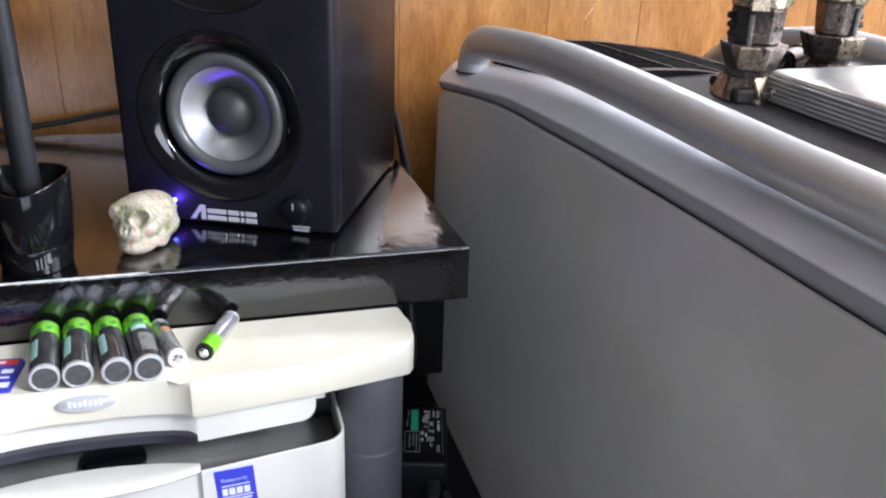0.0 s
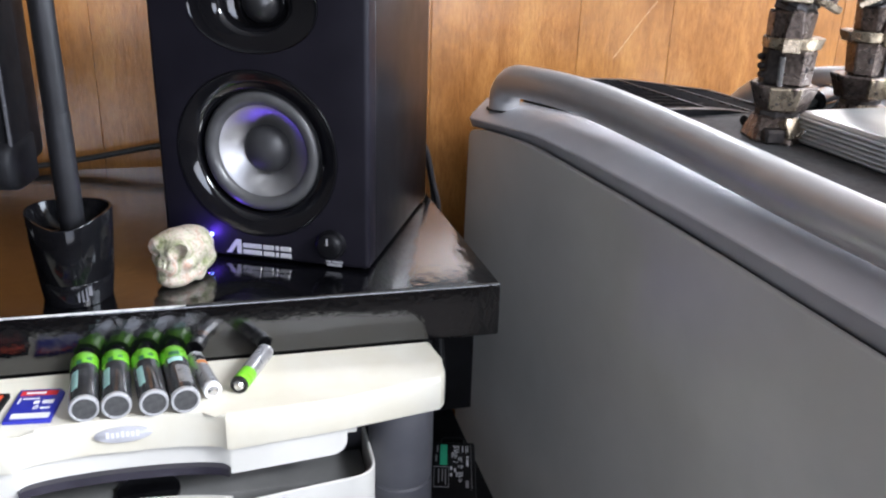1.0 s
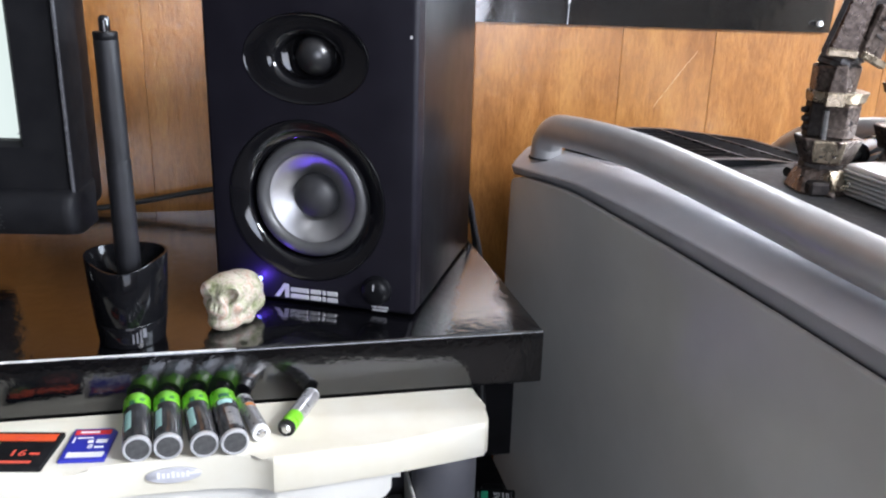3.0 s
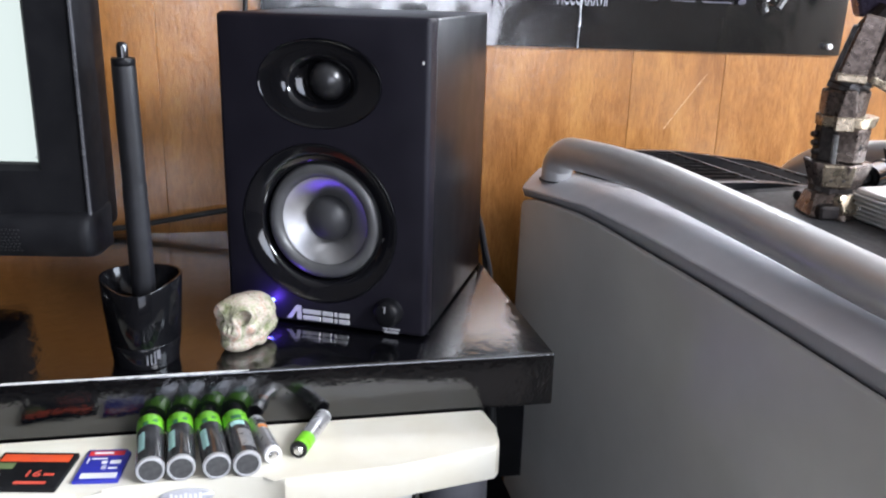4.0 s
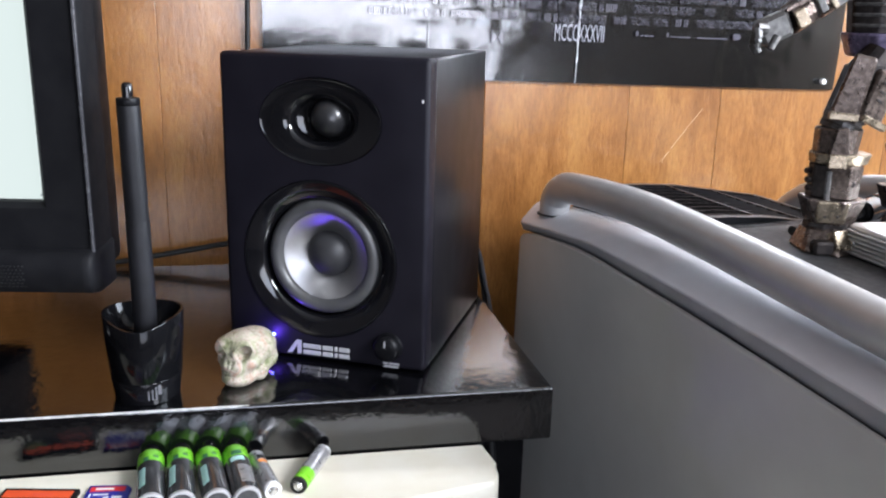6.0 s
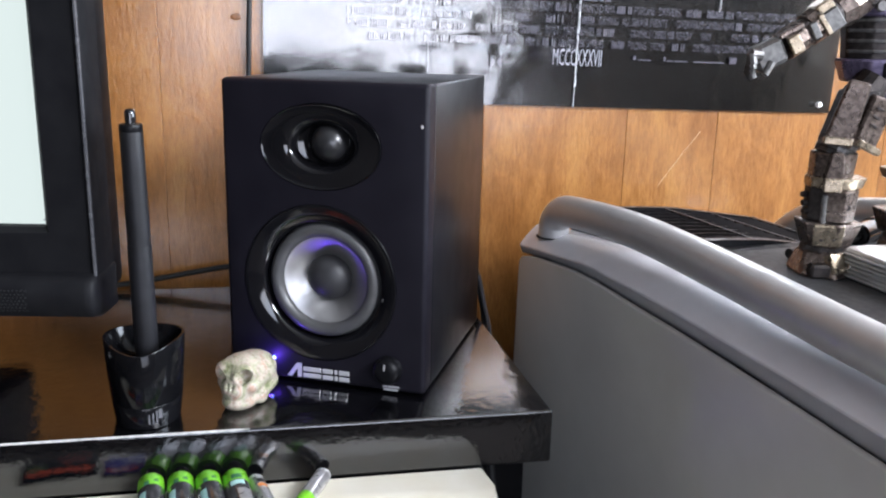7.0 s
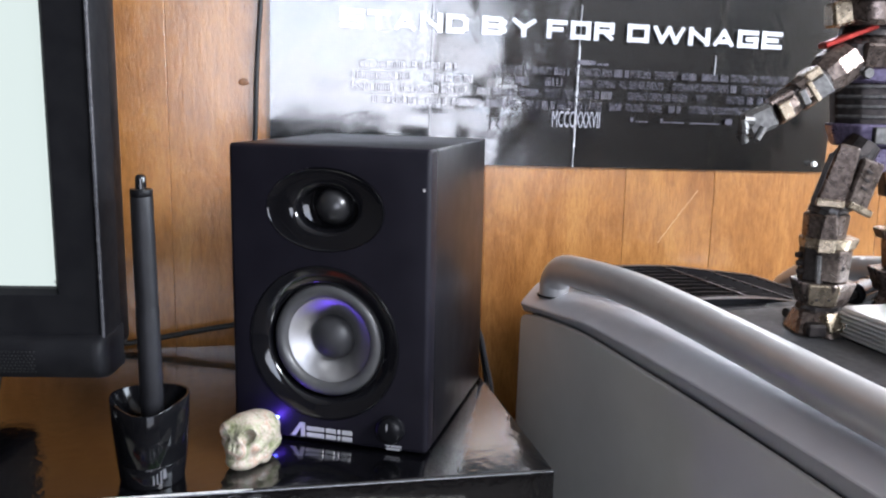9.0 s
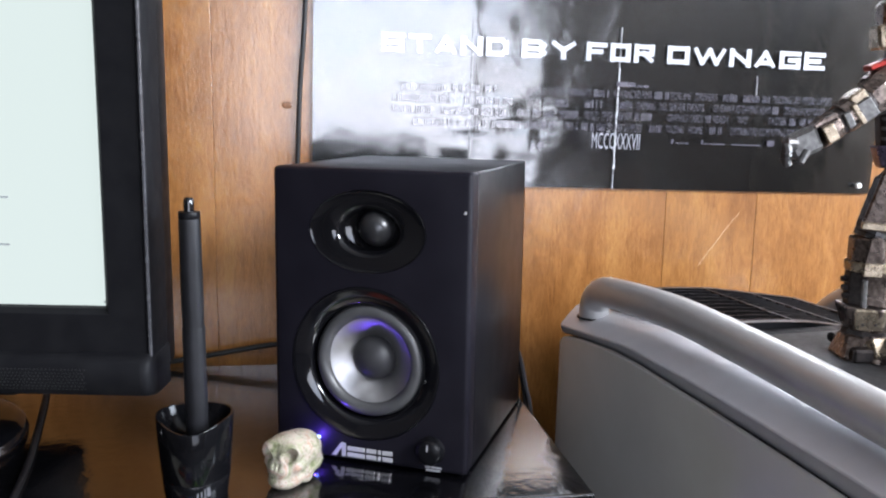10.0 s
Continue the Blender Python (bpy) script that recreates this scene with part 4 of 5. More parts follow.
# ---- stone skull ----
def stone():
    m = Mat("mottled_jasper", rough=0.3)
    blot = m.ramp(m.noise(95, 6, 0.65, distort=1.2), [(0.34, (0.17, 0.185, 0.09)), (0.45, (0.36, 0.35, 0.25)), (0.54, (0.44, 0.38, 0.32)), (0.66, (0.40, 0.245, 0.175))])
    vein = m.ramp(m.noise(240, 5, 0.7, distort=2.0), [(0.38, (0.35, 0.33, 0.28)), (0.5, (1, 1, 1)), (0.68, (1.0, 0.93, 0.86))])
    m.colour(m.mix(0.7, blot, vein, "MULTIPLY"))
    m.rough(0.2, 0.42, 200)
    m.bump(m.noise(350, 4), 0.12, 0.0005)
    return m.mat


def skull_mesh():
    bm = bmesh.new()
    bmesh.ops.create_icosphere(bm, subdivisions=6, radius=1.0)
    d = np.array([v.co[:] for v in bm.verts])
    d /= np.linalg.norm(d, axis=1)[:, None]
    c = np.array([0.0, -2.0, 18.0])

    def ell(p, o, r):
        q = (p - np.array(o)) / np.array(r)
        k = np.linalg.norm(q, axis=1)
        return (k - 1) * min(r)

    def rbox(p, o, h, r):
        q = np.abs(p - np.array(o)) - np.array(h) + r
        return np.linalg.norm(np.maximum(q, 0), axis=1) + np.minimum(q.max(axis=1), 0) - r

    def sym(p):
        q = p.copy()
        q[:, 0] = np.abs(q[:, 0])
        return q

    def smin(a, b, k):
        h = np.clip(0.5 + 0.5 * (b - a) / k, 0, 1)
        return b * (1 - h) + a * h - k * h * (1 - h)

    def field(p):
        s = sym(p)
        f = ell(p, (0, 3.5, 22.0), (13.6, 16.5, 13.0))
        f = smin(f, ell(p, (0, -6.0, 26.5), (11.6, 11.5, 10.5)), 4)
        f = smin(f, ell(s, (6.2, -12.0, 26.8), (6.3, 7.0, 6.5)), 3.2)
        f = smin(f, ell(p, (0, -10.4, 14.5), (9.6, 9.2, 9.8)), 2.5)
        f = smin(f, ell(p, (0, -8.4, 6.2), (9.8, 11.6, 7.0)), 2.0)
        f = smin(f, ell(s, (9.2, -8.0, 17.5), (4.2, 6.4, 4.8)), 2.5)
        f = smin(f, ell(s, (8.4, 0.5, 9.0), (3.6, 6.0, 8.5)), 2.0)
        f = smin(f, ell(p, (0, 9.5, 12.0), (12.2, 11.5, 10.0)), 3)
        for o, r in (((6.5, -18.5, 24.6), (3.5, 9.5, 4.0)), ((17.0, -3.0, 25), (3.4, 6, 5)), ((14.0, 6.5, 3.0), (5.0, 1.8, 4.5)), ((0.0, -22.0, 27.0), (1.6, 3.0, 3.0))):
            f = -smin(-f, ell(s, o, r), 1.0)
        f = -smin(-f, ell(s, (1.3, -19.8, 18.4), (1.3, 3.2, 2.6)), 0.8)
        f = -smin(-f, rbox(p, (0, -20.6, 9.6), (8.0, 2.2, 0.25), 0.25), 0.9)
        for k in range(-3, 4):
            f = -smin(-f, rbox(p, (k * 2.1, -20.0, 9.8), (0.2, 1.2, 2.8), 0.2), 0.5)
        return f

    lo, hi = np.zeros(len(d)), np.full(len(d), 60.0)
    t = np.full(len(d), 60.0)
    pos = np.zeros(len(d))
    done = np.zeros(len(d), bool)
    step = 0.45
    for k in range(140):        # march outwards to the first crossing
        pos_new = pos + step
        inside = field(c + d * pos_new[:, None]) < 0
        newly = ~inside & ~done
        lo[newly], hi[newly] = pos[newly], pos_new[newly]
        done |= newly
        pos = np.where(done, pos, pos_new)
        if done.all():
            break
    for k in range(8):
        mid = (lo + hi) / 2
        inside = field(c + d * mid[:, None]) < 0
        lo, hi = np.where(inside, mid, lo), np.where(inside, hi, mid)
    p = c + d * ((lo + hi) / 2)[:, None]
    p[:, 2] = np.maximum(p[:, 2], 0)
    for v, q in zip(bm.verts, p):
        v.co = Vector((q[0] * 1.14, q[1] * 1.14, q[2] * 0.97)) * 0.001
    return bm


skull = solo("skull_figurine", skull_mesh(), stone(), "carved mottled stone skull standing on the desk", "figurine", smooth=70)
skull.matrix_basis = pose(-0.1165, 0.0125, DESK_Z, 0, 0, -32)

# ---- monitor ----
mon = thing("monitor", "black computer monitor showing a pale page, on a round foot", "monitor", (-0.2040, 0.0, DESK_Z), -9)
z0, zs = 0.786 - DESK_Z, 0.8425 - DESK_Z
MW, MH = 0.50, 0.375
part("back_shell", box(-MW + 0.004, -0.004, 0.030, 0.062, z0 + 0.006, z0 + MH - 0.006, 0.006, 3), SATIN_BLACK, mon)
def frame_ring(d, y, low):
    return [(-MW + d, y, low), (-d, y, low), (-d, y, z0 + MH - d), (-MW + d, y, z0 + MH - d)]


bm = loft([frame_ring(0.0120, 0.029, z0 + 0.0275), frame_ring(0.0118, 0.0012, z0 + 0.0275), frame_ring(0.0270, 0.0018, zs - 0.0035), frame_ring(0.0300, 0.0060, zs - 0.0004), frame_ring(0.0305, 0.0100, zs), frame_ring(0.0305, 0.0130, zs)], cap=False)
MON_BLACK = plain("matt_monitor_plastic", (0.005, 0.005, 0.006), (0.008, 0.008, 0.009), 60, (0.50, 0.60), bump=0.08, grain=900, Specular_IOR_Level=0.10)
part("bezel", bm, MON_BLACK, mon, smooth=20)
rim = [(-0.0118, 0.0012), (-0.0030, 0.0010), (-0.0020, 0.0002), (-0.0008, -0.0007), (0.0004, -0.0003), (0.0010, 0.0012), (0.0012, 0.0150), (0.0004, 0.0290), (-0.0118, 0.0290)]
part("bezel_edge", loft([[(x, y, z) for x, y in rim] for z in (z0 + 0.0200, z0 + MH)]), MON_BLACK, mon, smooth=30)
# the ridge's highlight, painted as a strip of paler, glossier grey
HIGHLIGHT_GREY = plain("painted_ridge_highlight", (0.05, 0.05, 0.055), (0.07, 0.07, 0.075), 60, (0.22, 0.30), bump=0.0, Specular_IOR_Level=0.6)
part("ridge_highlight", loft([[(x, y, z) for x, y in ((-0.0016, 0.0), (-0.0010, -0.0012), (0.0001, -0.0012), (0.0006, 0.0))] for z in (z0 + 0.0240, z0 + MH)]), HIGHLIGHT_GREY, mon, "bezel ridge highlight painted as a thin paler line")
# bowed lower strip with round perforations
sec = [(0.0290, 0.0), (0.0040, 0.0), (-0.0050, 0.0025), (-0.0085, 0.0090), (-0.0090, 0.0180), (-0.0070, 0.0245), (-0.0010, 0.0285), (0.0290, 0.0290)]
rings = [[(x, y, z0 + z) for y, z in sec] for x in (-MW, -0.0060, -0.0020)]
for x, k in ((-0.0002, 0.92), (0.0010, 0.75), (0.0018, 0.4)):
    rings.append([(x, (0.029 - (0.029 - y) * (0.55 + 0.45 * k)), z0 + 0.0145 + (z - 0.0145) * (0.80 + 0.20 * k)) for y, z in sec])
part("lower_strip", loft(rings), MON_BLACK, mon, smooth=40)
bm = bmesh.new()
for r_ in range(7):
    for k in range(46):
        x = -0.0400 - 0.0024 * (k + 0.5 * (r_ % 2))
        z = 0.0070 + 0.0021 * r_
        y = float(np.interp(z, [0.0025, 0.0090, 0.0180, 0.0245], [-0.0050, -0.0085, -0.0090, -0.0070])) - 0.00015
        box(x - 0.0006, x + 0.0006, y, y + 0.0004, z0 + z - 0.0005, z0 + z + 0.0005, bm=bm)
holes = part("perforation", bm, RUBBER, mon)
tagged(holes, kind="stuff")
SCREEN = Mat("lit_screen", (0.02, 0.02, 0.02), 0.25)
SCREEN.set("Emission Color", (0.84, 0.93, 0.84, 1)).set("Emission Strength", 0.77)
part("screen", box(-MW + 0.036, -0.0308, 0.0100, 0.0120, zs + 0.0004, z0 + MH - 0.0302), SCREEN.mat, mon, "lit pale green-white screen")
INK = plain("screen_ink", (0.25, 0.27, 0.27), (0.3, 0.32, 0.32), 60, (0.6, 0.7), 0, 0)
writing("screen_word", "the", INK, mon, Matrix.Translation((-0.0960, 0.0097, 1.003 - DESK_Z)) @ FACE, 0.0027)
for x, z, w in ((-0.0950, 0.911, 0.005), (-0.0980, 0.881, 0.007), (-0.0325, 0.8450, 0.0008)):
    part("screen_mark", box(x, x + w, 0.0096, 0.0099, z - DESK_Z, z - DESK_Z + 0.0012), INK, mon)
part("foot", lathe([(0.104, 0.0), (0.105, 0.003), (0.103, 0.008), (0.096, 0.0115), (0.05, 0.014), (0, 0.0145)], 64, Matrix.Translation((-0.232, 0.0645, 0))), GLOSS_BLACK, mon, "round glossy foot", smooth=40)
part("neck", box(-0.360, -0.118, 0.0640, 0.1780, 0.040, 0.22, 0.010, 3), MON_BLACK, mon)
part("column", lathe([(0.040, 0.012), (0.034, 0.018), (0.032, 0.042)], 32, Matrix.Translation((-0.250, 0.100, 0))), MON_BLACK, mon)

# ---- poster ----
def poster_ink():
    m = Mat("glossy_black_poster", (0.014, 0.014, 0.016), 0.2, Specular_IOR_Level=1.0, Coat_Weight=1.0, Coat_Roughness=0.15, Coat_IOR=2.8)
    m.vary((0.0025, 0.0025, 0.003), (0.007, 0.007, 0.008), 5, 3, lo=0.4, hi=0.75)
    m.rough(0.08, 0.13, 12)
    m.bump(m.noise(7, 2), 0.06, 0.010).bump(m.noise(30, 3, distort=1.0), 0.06, 0.004)
    return m.mat


PX0, PX1, PZ0, PZ1 = -0.1045, 0.4865, 0.8985, 1.78
PY = WALL_Y - 0.0025
poster = thing("poster", "creased glossy black poster with white title lettering", "poster", (PX0, PY, PZ0))
poster.matrix_basis = pose(PX0, PY, PZ0) @ pose(0, 0, 0, 0, 1.0, 0)
PW, PH = PX1 - PX0, PZ1 - PZ0
folds = (0.1530, 0.3025, 0.4500)
bm = bmesh.new()
nx, nz = 120, 110


def sheet_y(x, z):
    y = -0.0006 - 0.0016 * (0.5 + 0.5 * noise.noise((x * 7, z * 6, 3.1)))
    for f in folds:
        y -= 0.0008 * math.exp(-abs(x - f) / 0.012)
    y -= 0.0008 * math.exp(-((z - 0.055) / 0.010) ** 2) * max(0, noise.noise((x * 45, z * 8, 7)))
    y -= 0.0012 * noise.noise((x * 14, z * 95, 5.2)) * math.exp(-((x - 0.185) / 0.05) ** 2) * math.exp(-((z - 0.065) / 0.035) ** 2)
    y -= 0.0012 * math.exp(-((x - 0.030) / 0.012) ** 2 - ((z - 0.004) / 0.006) ** 2) + 0.0010 * math.exp(-((x - 0.062) / 0.009) ** 2 - ((z - 0.002) / 0.006) ** 2)
    return y - 0.0008 * max(0, noise.noise((x * 38, z * 42, 1.7))) * (1.0 if x < 0.26 else 0.3)


grid = [[bm.verts.new((PW * i / nx, sheet_y(PW * i / nx, PH * j / nz * (0.25 + 0.75 * j / nz)), PH * j / nz * (0.25 + 0.75 * j / nz))) for i in range(nx + 1)] for j in range(nz + 1)]
for j in range(nz):
    for i in range(nx):
        bm.faces.new((grid[j][i], grid[j][i + 1], grid[j + 1][i + 1], grid[j + 1][i]))
bmesh.ops.solidify(bm, geom=bm.faces[:], thickness=0.0002)
part("sheet", bm, poster_ink(), poster, smooth=60)
TITLE = plain("white_title_ink", (0.50, 0.51, 0.54), (0.62, 0.63, 0.66), 60, (0.3, 0.42), 0, 0.05, Coat_Weight=1.0, Coat_Roughness=0.085, Coat_IOR=2.6)
VIOLET = plain("grey_violet_ink", (0.050, 0.046, 0.064), (0.072, 0.066, 0.088), 60, (0.24, 0.32), 0, 0, Specular_IOR_Level=1.0, Coat_Weight=1.0, Coat_Roughness=0.11, Coat_IOR=2.2)
PALE_INK = plain("pale_grey_ink", (0.25, 0.245, 0.28), (0.30, 0.295, 0.33), 60, (0.35, 0.45), 0, 0)
CREASE = plain("worn_paper_crease", (0.35, 0.35, 0.36), (0.6, 0.6, 0.62), 300, (0.6, 0.8), 0, 0.1)
INKY = -0.0052


def ink(name, body, mat, x, z, h, w, bold=0.0):
    return writing(name, body, mat, poster, Matrix.Translation((x - PX0, INKY, z - PZ0)) @ FACE, h, w, bold=bold)


# squared capitals as strokes on a unit cell
STROKES = {"S": ["10 00 0m 1m 1z 0z"], "T": ["00 10", "c0 cz"], "A": ["0z c0 1z", "un vn"], "N": ["0z 00 1z 10"], "D": ["0z 00 v0 1p 1n vz 0z"], "B": ["0z 00 v0 1p vm 0m", "vm 1n vz 0z"],
           "Y": ["00 cm 10", "cm cz"], "F": ["10 00 0z", "0m vm"], "O": ["00 10 1z 0z 00"], "R": ["0z 00 10 1m 0m", "cm 1z"], "W": ["00 uz c0 vz 10"], "G": ["10 00 0z 1z 1m cm"], "E": ["10 00 0z 1z", "0m vm"]}
CELL_X = {"0": 0.0, "u": 0.25, "c": 0.5, "v": 0.75, "1": 1.0}
CELL_Z = {"0": 1.0, "p": 0.76, "m": 0.5, "n": 0.22, "z": 0.0}


def squared(word, x, z, h, width):
    """A word in heavy squared capitals on the poster, each letter a mesh."""
    wide = [1.5 if c == "W" else 1.0 for c in word]
    unit = width / (sum(wide) + 0.16 * (len(word) - 1))
    t = h * 0.285
    for c, w in zip(word, wide):
        bm, layer = bmesh.new(), 0
        for line in STROKES[c]:
            pts = [Vector((t / 2 + CELL_X[q[0]] * (unit * w - t), t / 2 + CELL_Z[q[1]] * (h - t))) for q in line.split()]
            for a, b in zip(pts, pts[1:]):
                d = (b - a).normalized()
                straight = abs(d.x) < 1e-6 or abs(d.y) < 1e-6
                s, n = d * (t / 2 if straight else t * 0.45), Vector((-d.y, d.x)) * (t / 2 if abs(d.y) > 0.5 else t * 0.44)
                quad = [a - s + n, a - s - n, b + s - n, b + s + n]
                y = INKY - 0.00002 * layer
                loft([[(x + min(max(p.x, 0), unit * w), y - q, z + min(max(p.y, 0), h)) for p in quad] for q in (0.0, 0.00012)], bm=bm)
                layer += 1
        part("title_letter", bm, TITLE, poster)
        x += unit * (w + 0.16)


for word, x, w in (("STAND", -0.0400, 0.1236), ("BY", 0.0970, 0.0550), ("FOR", 0.1625, 0.0705), ("OWNAGE", 0.2468, 0.1714)):
    squared(word, x - PX0, 1.0250 - PZ0, 0.0182, w)
ink("numerals", "MCCCXXXVII", PALE_INK, 0.1735, 0.9385, 0.0165, 0.0505, 0.0)
rng = random.Random(4)
credit = [(0.9850, [("", -0.020, 0.045), ("", 0.030, 0.050), ("WORLD CLASS WARRANTY", 0.1050, 0.0650), ("", 0.1730, 0.018), ("ADVANCED RMA", 0.1930, 0.041), ("", 0.2360, 0.016), ("FORUMS", 0.2540, 0.0215), ("DRIVERS", 0.2800, 0.0235), ("", 0.3100, 0.020), ("", 0.3320, 0.030), ("TRACKING CPU", 0.3640, 0.0300), ("MEMORY SUPPORT", 0.3970, 0.0330)]),
          (0.9740, [("", -0.028, 0.060), ("", 0.040, 0.052), ("", 0.120, 0.028), ("", 0.162, 0.022), ("", 0.200, 0.016), ("GAMING", 0.2180, 0.0200), ("ALL SERVER EVENTS", 0.2420, 0.0480), ("GIVEAWAYS", 0.3000, 0.0290), ("GAMING NEWS", 0.3310, 0.0320), ("", 0.3650, 0.0100), ("STEAM GROUP CODE", 0.3780, 0.0450)]),
          (0.9630, [("", -0.028, 0.040), ("", 0.02, 0.065), ("", 0.095, 0.040), ("", 0.138, 0.022), ("BUILT", 0.1650, 0.0130), ("ENTHUSIASTS", 0.1830, 0.0310), ("", 0.2170, 0.0200), ("GRAPHICS CARDS", 0.2520, 0.0380), ("", 0.2920, 0.0070), ("READY", 0.3010, 0.0170), ("WAY", 0.3270, 0.0120), ("FASTER", 0.3620, 0.0200), ("", 0.3850, 0.0360)]),
          (0.9515, [("", -0.010, 0.048), ("", 0.045, 0.055), ("", 0.105, 0.036), ("", 0.145, 0.0150), ("", 0.1620, 0.0250), ("POWER SUPPLIES", 0.1890, 0.0360), ("", 0.2310, 0.0180), ("FOLDING", 0.2510, 0.0190), ("HOME", 0.2750, 0.0150), ("", 0.2980, 0.0180), ("DISTRIBUTED COMPUTING FOR THE CURE", 0.3210, 0.0960)])]
for z, row in credit:
    for body, x, w in row:
        zz = z + 0.0050
        if body:
            ink("credit_word", body, VIOLET, x, zz, 0.0076, w)
        else:
            a, bm = x, bmesh.new()
            while a < x + w - 0.002:
                if rng.random() > 0.13:
                    low = rng.choice((0.0, 0.0, 0.0, 0.0008))
                    box(a - PX0, a + rng.uniform(0.0009, 0.0017) - PX0, INKY - 0.0002, INKY, zz - PZ0 + low * 0.3, zz - PZ0 + 0.0074 - low, bm=bm)
                a += 0.0023
            part("credit_bar", bm, VIOLET, poster)
for x, w, h in ((0.1955, 0.020, 0.0045), (0.2172, 0.012, 0.002), (0.2570, 0.003, 0.0045), (0.2620, 0.014, 0.0012), (0.2900, 0.002, 0.0045), (0.2935, 0.022, 0.0012), (0.3230, 0.034, 0.0012), (0.3620, 0.008, 0.0060)):
    z = 1.0010 if x < 0.23 else 0.9460
    part("credit_bar", box(x - PX0, x + w - PX0, INKY - 0.0002, INKY, z - PZ0, z - PZ0 + h), VIOLET, poster)
for s in (-1, 1):
    bm = loft([[(0.2455 + 0.0055 * a * s, INKY - 0.0003 * q, 0.0415 + 0.0075 * b) for a, b in ((0.05, 0), (1, 0.9), (1, -0.9))] for q in (0, 1)])
    bmesh.ops.transform(bm, matrix=Matrix.Translation((-0.0250, 0, 0)), verts=bm.verts)
    part("emblem", bm, VIOLET, poster)
# worn white crease lines
for f, za, zb, w in ((folds[1], 0.0, 0.16, 0.0009), (folds[1], 0.02, 0.12, 0.0016), (folds[0], 0.02, 0.16, 0.0006), (folds[2], 0.098, 0.118, 0.0008)):
    n = max(6, int((zb - za) / 0.004))
    pts = [(f + 0.0008 * noise.noise((f * 50, k * 0.6, w * 900)), za + (zb - za) * k / n, w * (0.35 + 0.75 * abs(noise.noise((k * 0.9, f * 31, w * 500))))) for k in range(n + 1)]
    bm = loft([[(x - h, -0.0046, z), (x, -0.0050, z), (x + h, -0.0046, z), (x, -0.0030, z)] for x, z, h in pts])
    part("crease", bm, CREASE, poster, "worn white fold line")
pin = thing("push_pin", "small white push pin holding the poster", "push pin", (0.4690, PY - 0.0050, 0.8975))
part("head", lathe([(0.0015, 0.0), (0.0027, 0.001), (0.0031, 0.003), (0.0025, 0.0050), (0, 0.0058)], 20, FACE), WHITE_PLASTIC, pin)
part("shaft", lathe([(0.0007, -0.006), (0.0007, 0.0), (0, 0.0)], 8, FACE), CHROME, pin)

# ---- cables ----
def cable(label, pts, r, mat=RUBBER):
    return solo("cable", tube(smooth_path(pts, 8), r, 10), mat, label, "cable", smooth=70)


cable("thin black cable hanging down the panelled wall", [(-0.108, 0.2955, 1.80), (-0.113, 0.2955, 1.45), (-0.107, 0.2960, 1.15), (-0.1095, 0.2960, 1.06), (-0.1140, 0.2955, 1.00), (-0.1160, 0.2955, 0.965), (-0.1175, 0.2960, 0.925), (-0.1210, 0.2955, 0.86), (-0.11, 0.285, 0.79), (-0.07, 0.26, 0.7235), (-0.02, 0.255, 0.7235)], 0.0023)
cable("black cable running along the foot of the wall", [(-0.60, 0.283, 0.7228), (-0.40, 0.2835, 0.7228), (-0.262, 0.285, 0.7240), (-0.21, 0.288, 0.7290), (-0.147, 0.290, 0.7380), (-0.09, 0.285, 0.742), (-0.02, 0.27, 0.735), (0.03, 0.23, 0.7232)], 0.0026)
cable("black cable lying across the desk under the monitor", [(-0.350, 0.278, 0.7226), (-0.331, 0.202, 0.7226), (-0.3215, 0.159, 0.7226), (-0.311, 0.109, 0.7226), (-0.300, 0.055, 0.7226), (-0.292, 0.001, 0.7226), (-0.290, -0.022, 0.7226)], 0.0025, MATT_BLACK)
cable("black speaker lead dropping behind the desk edge", [(0.045, 0.155, 0.778), (0.058, 0.176, 0.782), (0.075, 0.192, 0.765), (0.084, 0.198, 0.738), (0.091, 0.202, 0.705), (0.097, 0.204, 0.640), (0.095, 0.19, 0.580), (0.090, 0.17, 0.5478)], 0.0024)
cable("pale grey lead behind the desk edge", [(0.062, 0.165, 0.772), (0.079, 0.182, 0.755), (0.0885, 0.190, 0.722), (0.096, 0.196, 0.690), (0.100, 0.20, 0.620), (0.098, 0.215, 0.5478)], 0.0017, POST_GREY)
cable("black lead hanging under the desk", [(0.064, 0.060, 0.682), (0.062, 0.052, 0.650), (0.064, 0.045, 0.610), (0.062, 0.040, 0.592)], 0.0028)
cable("black lead hanging under the desk", [(0.052, 0.060, 0.682), (0.054, 0.055, 0.640), (0.052, 0.050, 0.600), (0.054, 0.048, 0.5478)], 0.0032)

# ---- power adapter ----
ad = thing("power_adapter", "black power adapter with a printed label", "power adapter", (0.0430, -0.020, SHELF_Z), -14.5)
AH = 0.030
part("body", box(-0.030, 0.0295, -0.0345, 0.034, 0, AH, 0.0022, 3), SATIN_BLACK, ad)
part("strain_relief", lathe([(0.0055, 0), (0.0050, 0.008), (0.0032, 0.016), (0, 0.016)], 20, Matrix.Translation((0.020, -0.034, 0.012)) @ pose(0, 0, 0, 90)), RUBBER, ad)
part("strain_relief", box(0.004, 0.022, 0.0335, 0.044, 0.010, 0.0285, 0.003), SATIN_BLACK, ad)
AGREEN = plain("green_label", (0.03, 0.42, 0.22), (0.04, 0.48, 0.26), 60, (0.4, 0.5), 0, 0)
LM = Matrix.Translation((0.0265, 0.030, AH + 0.0001)) @ Matrix.Rotation(radians(-90), 4, "Z") @ Matrix.Diagonal((1, 0.74, 1, 1))


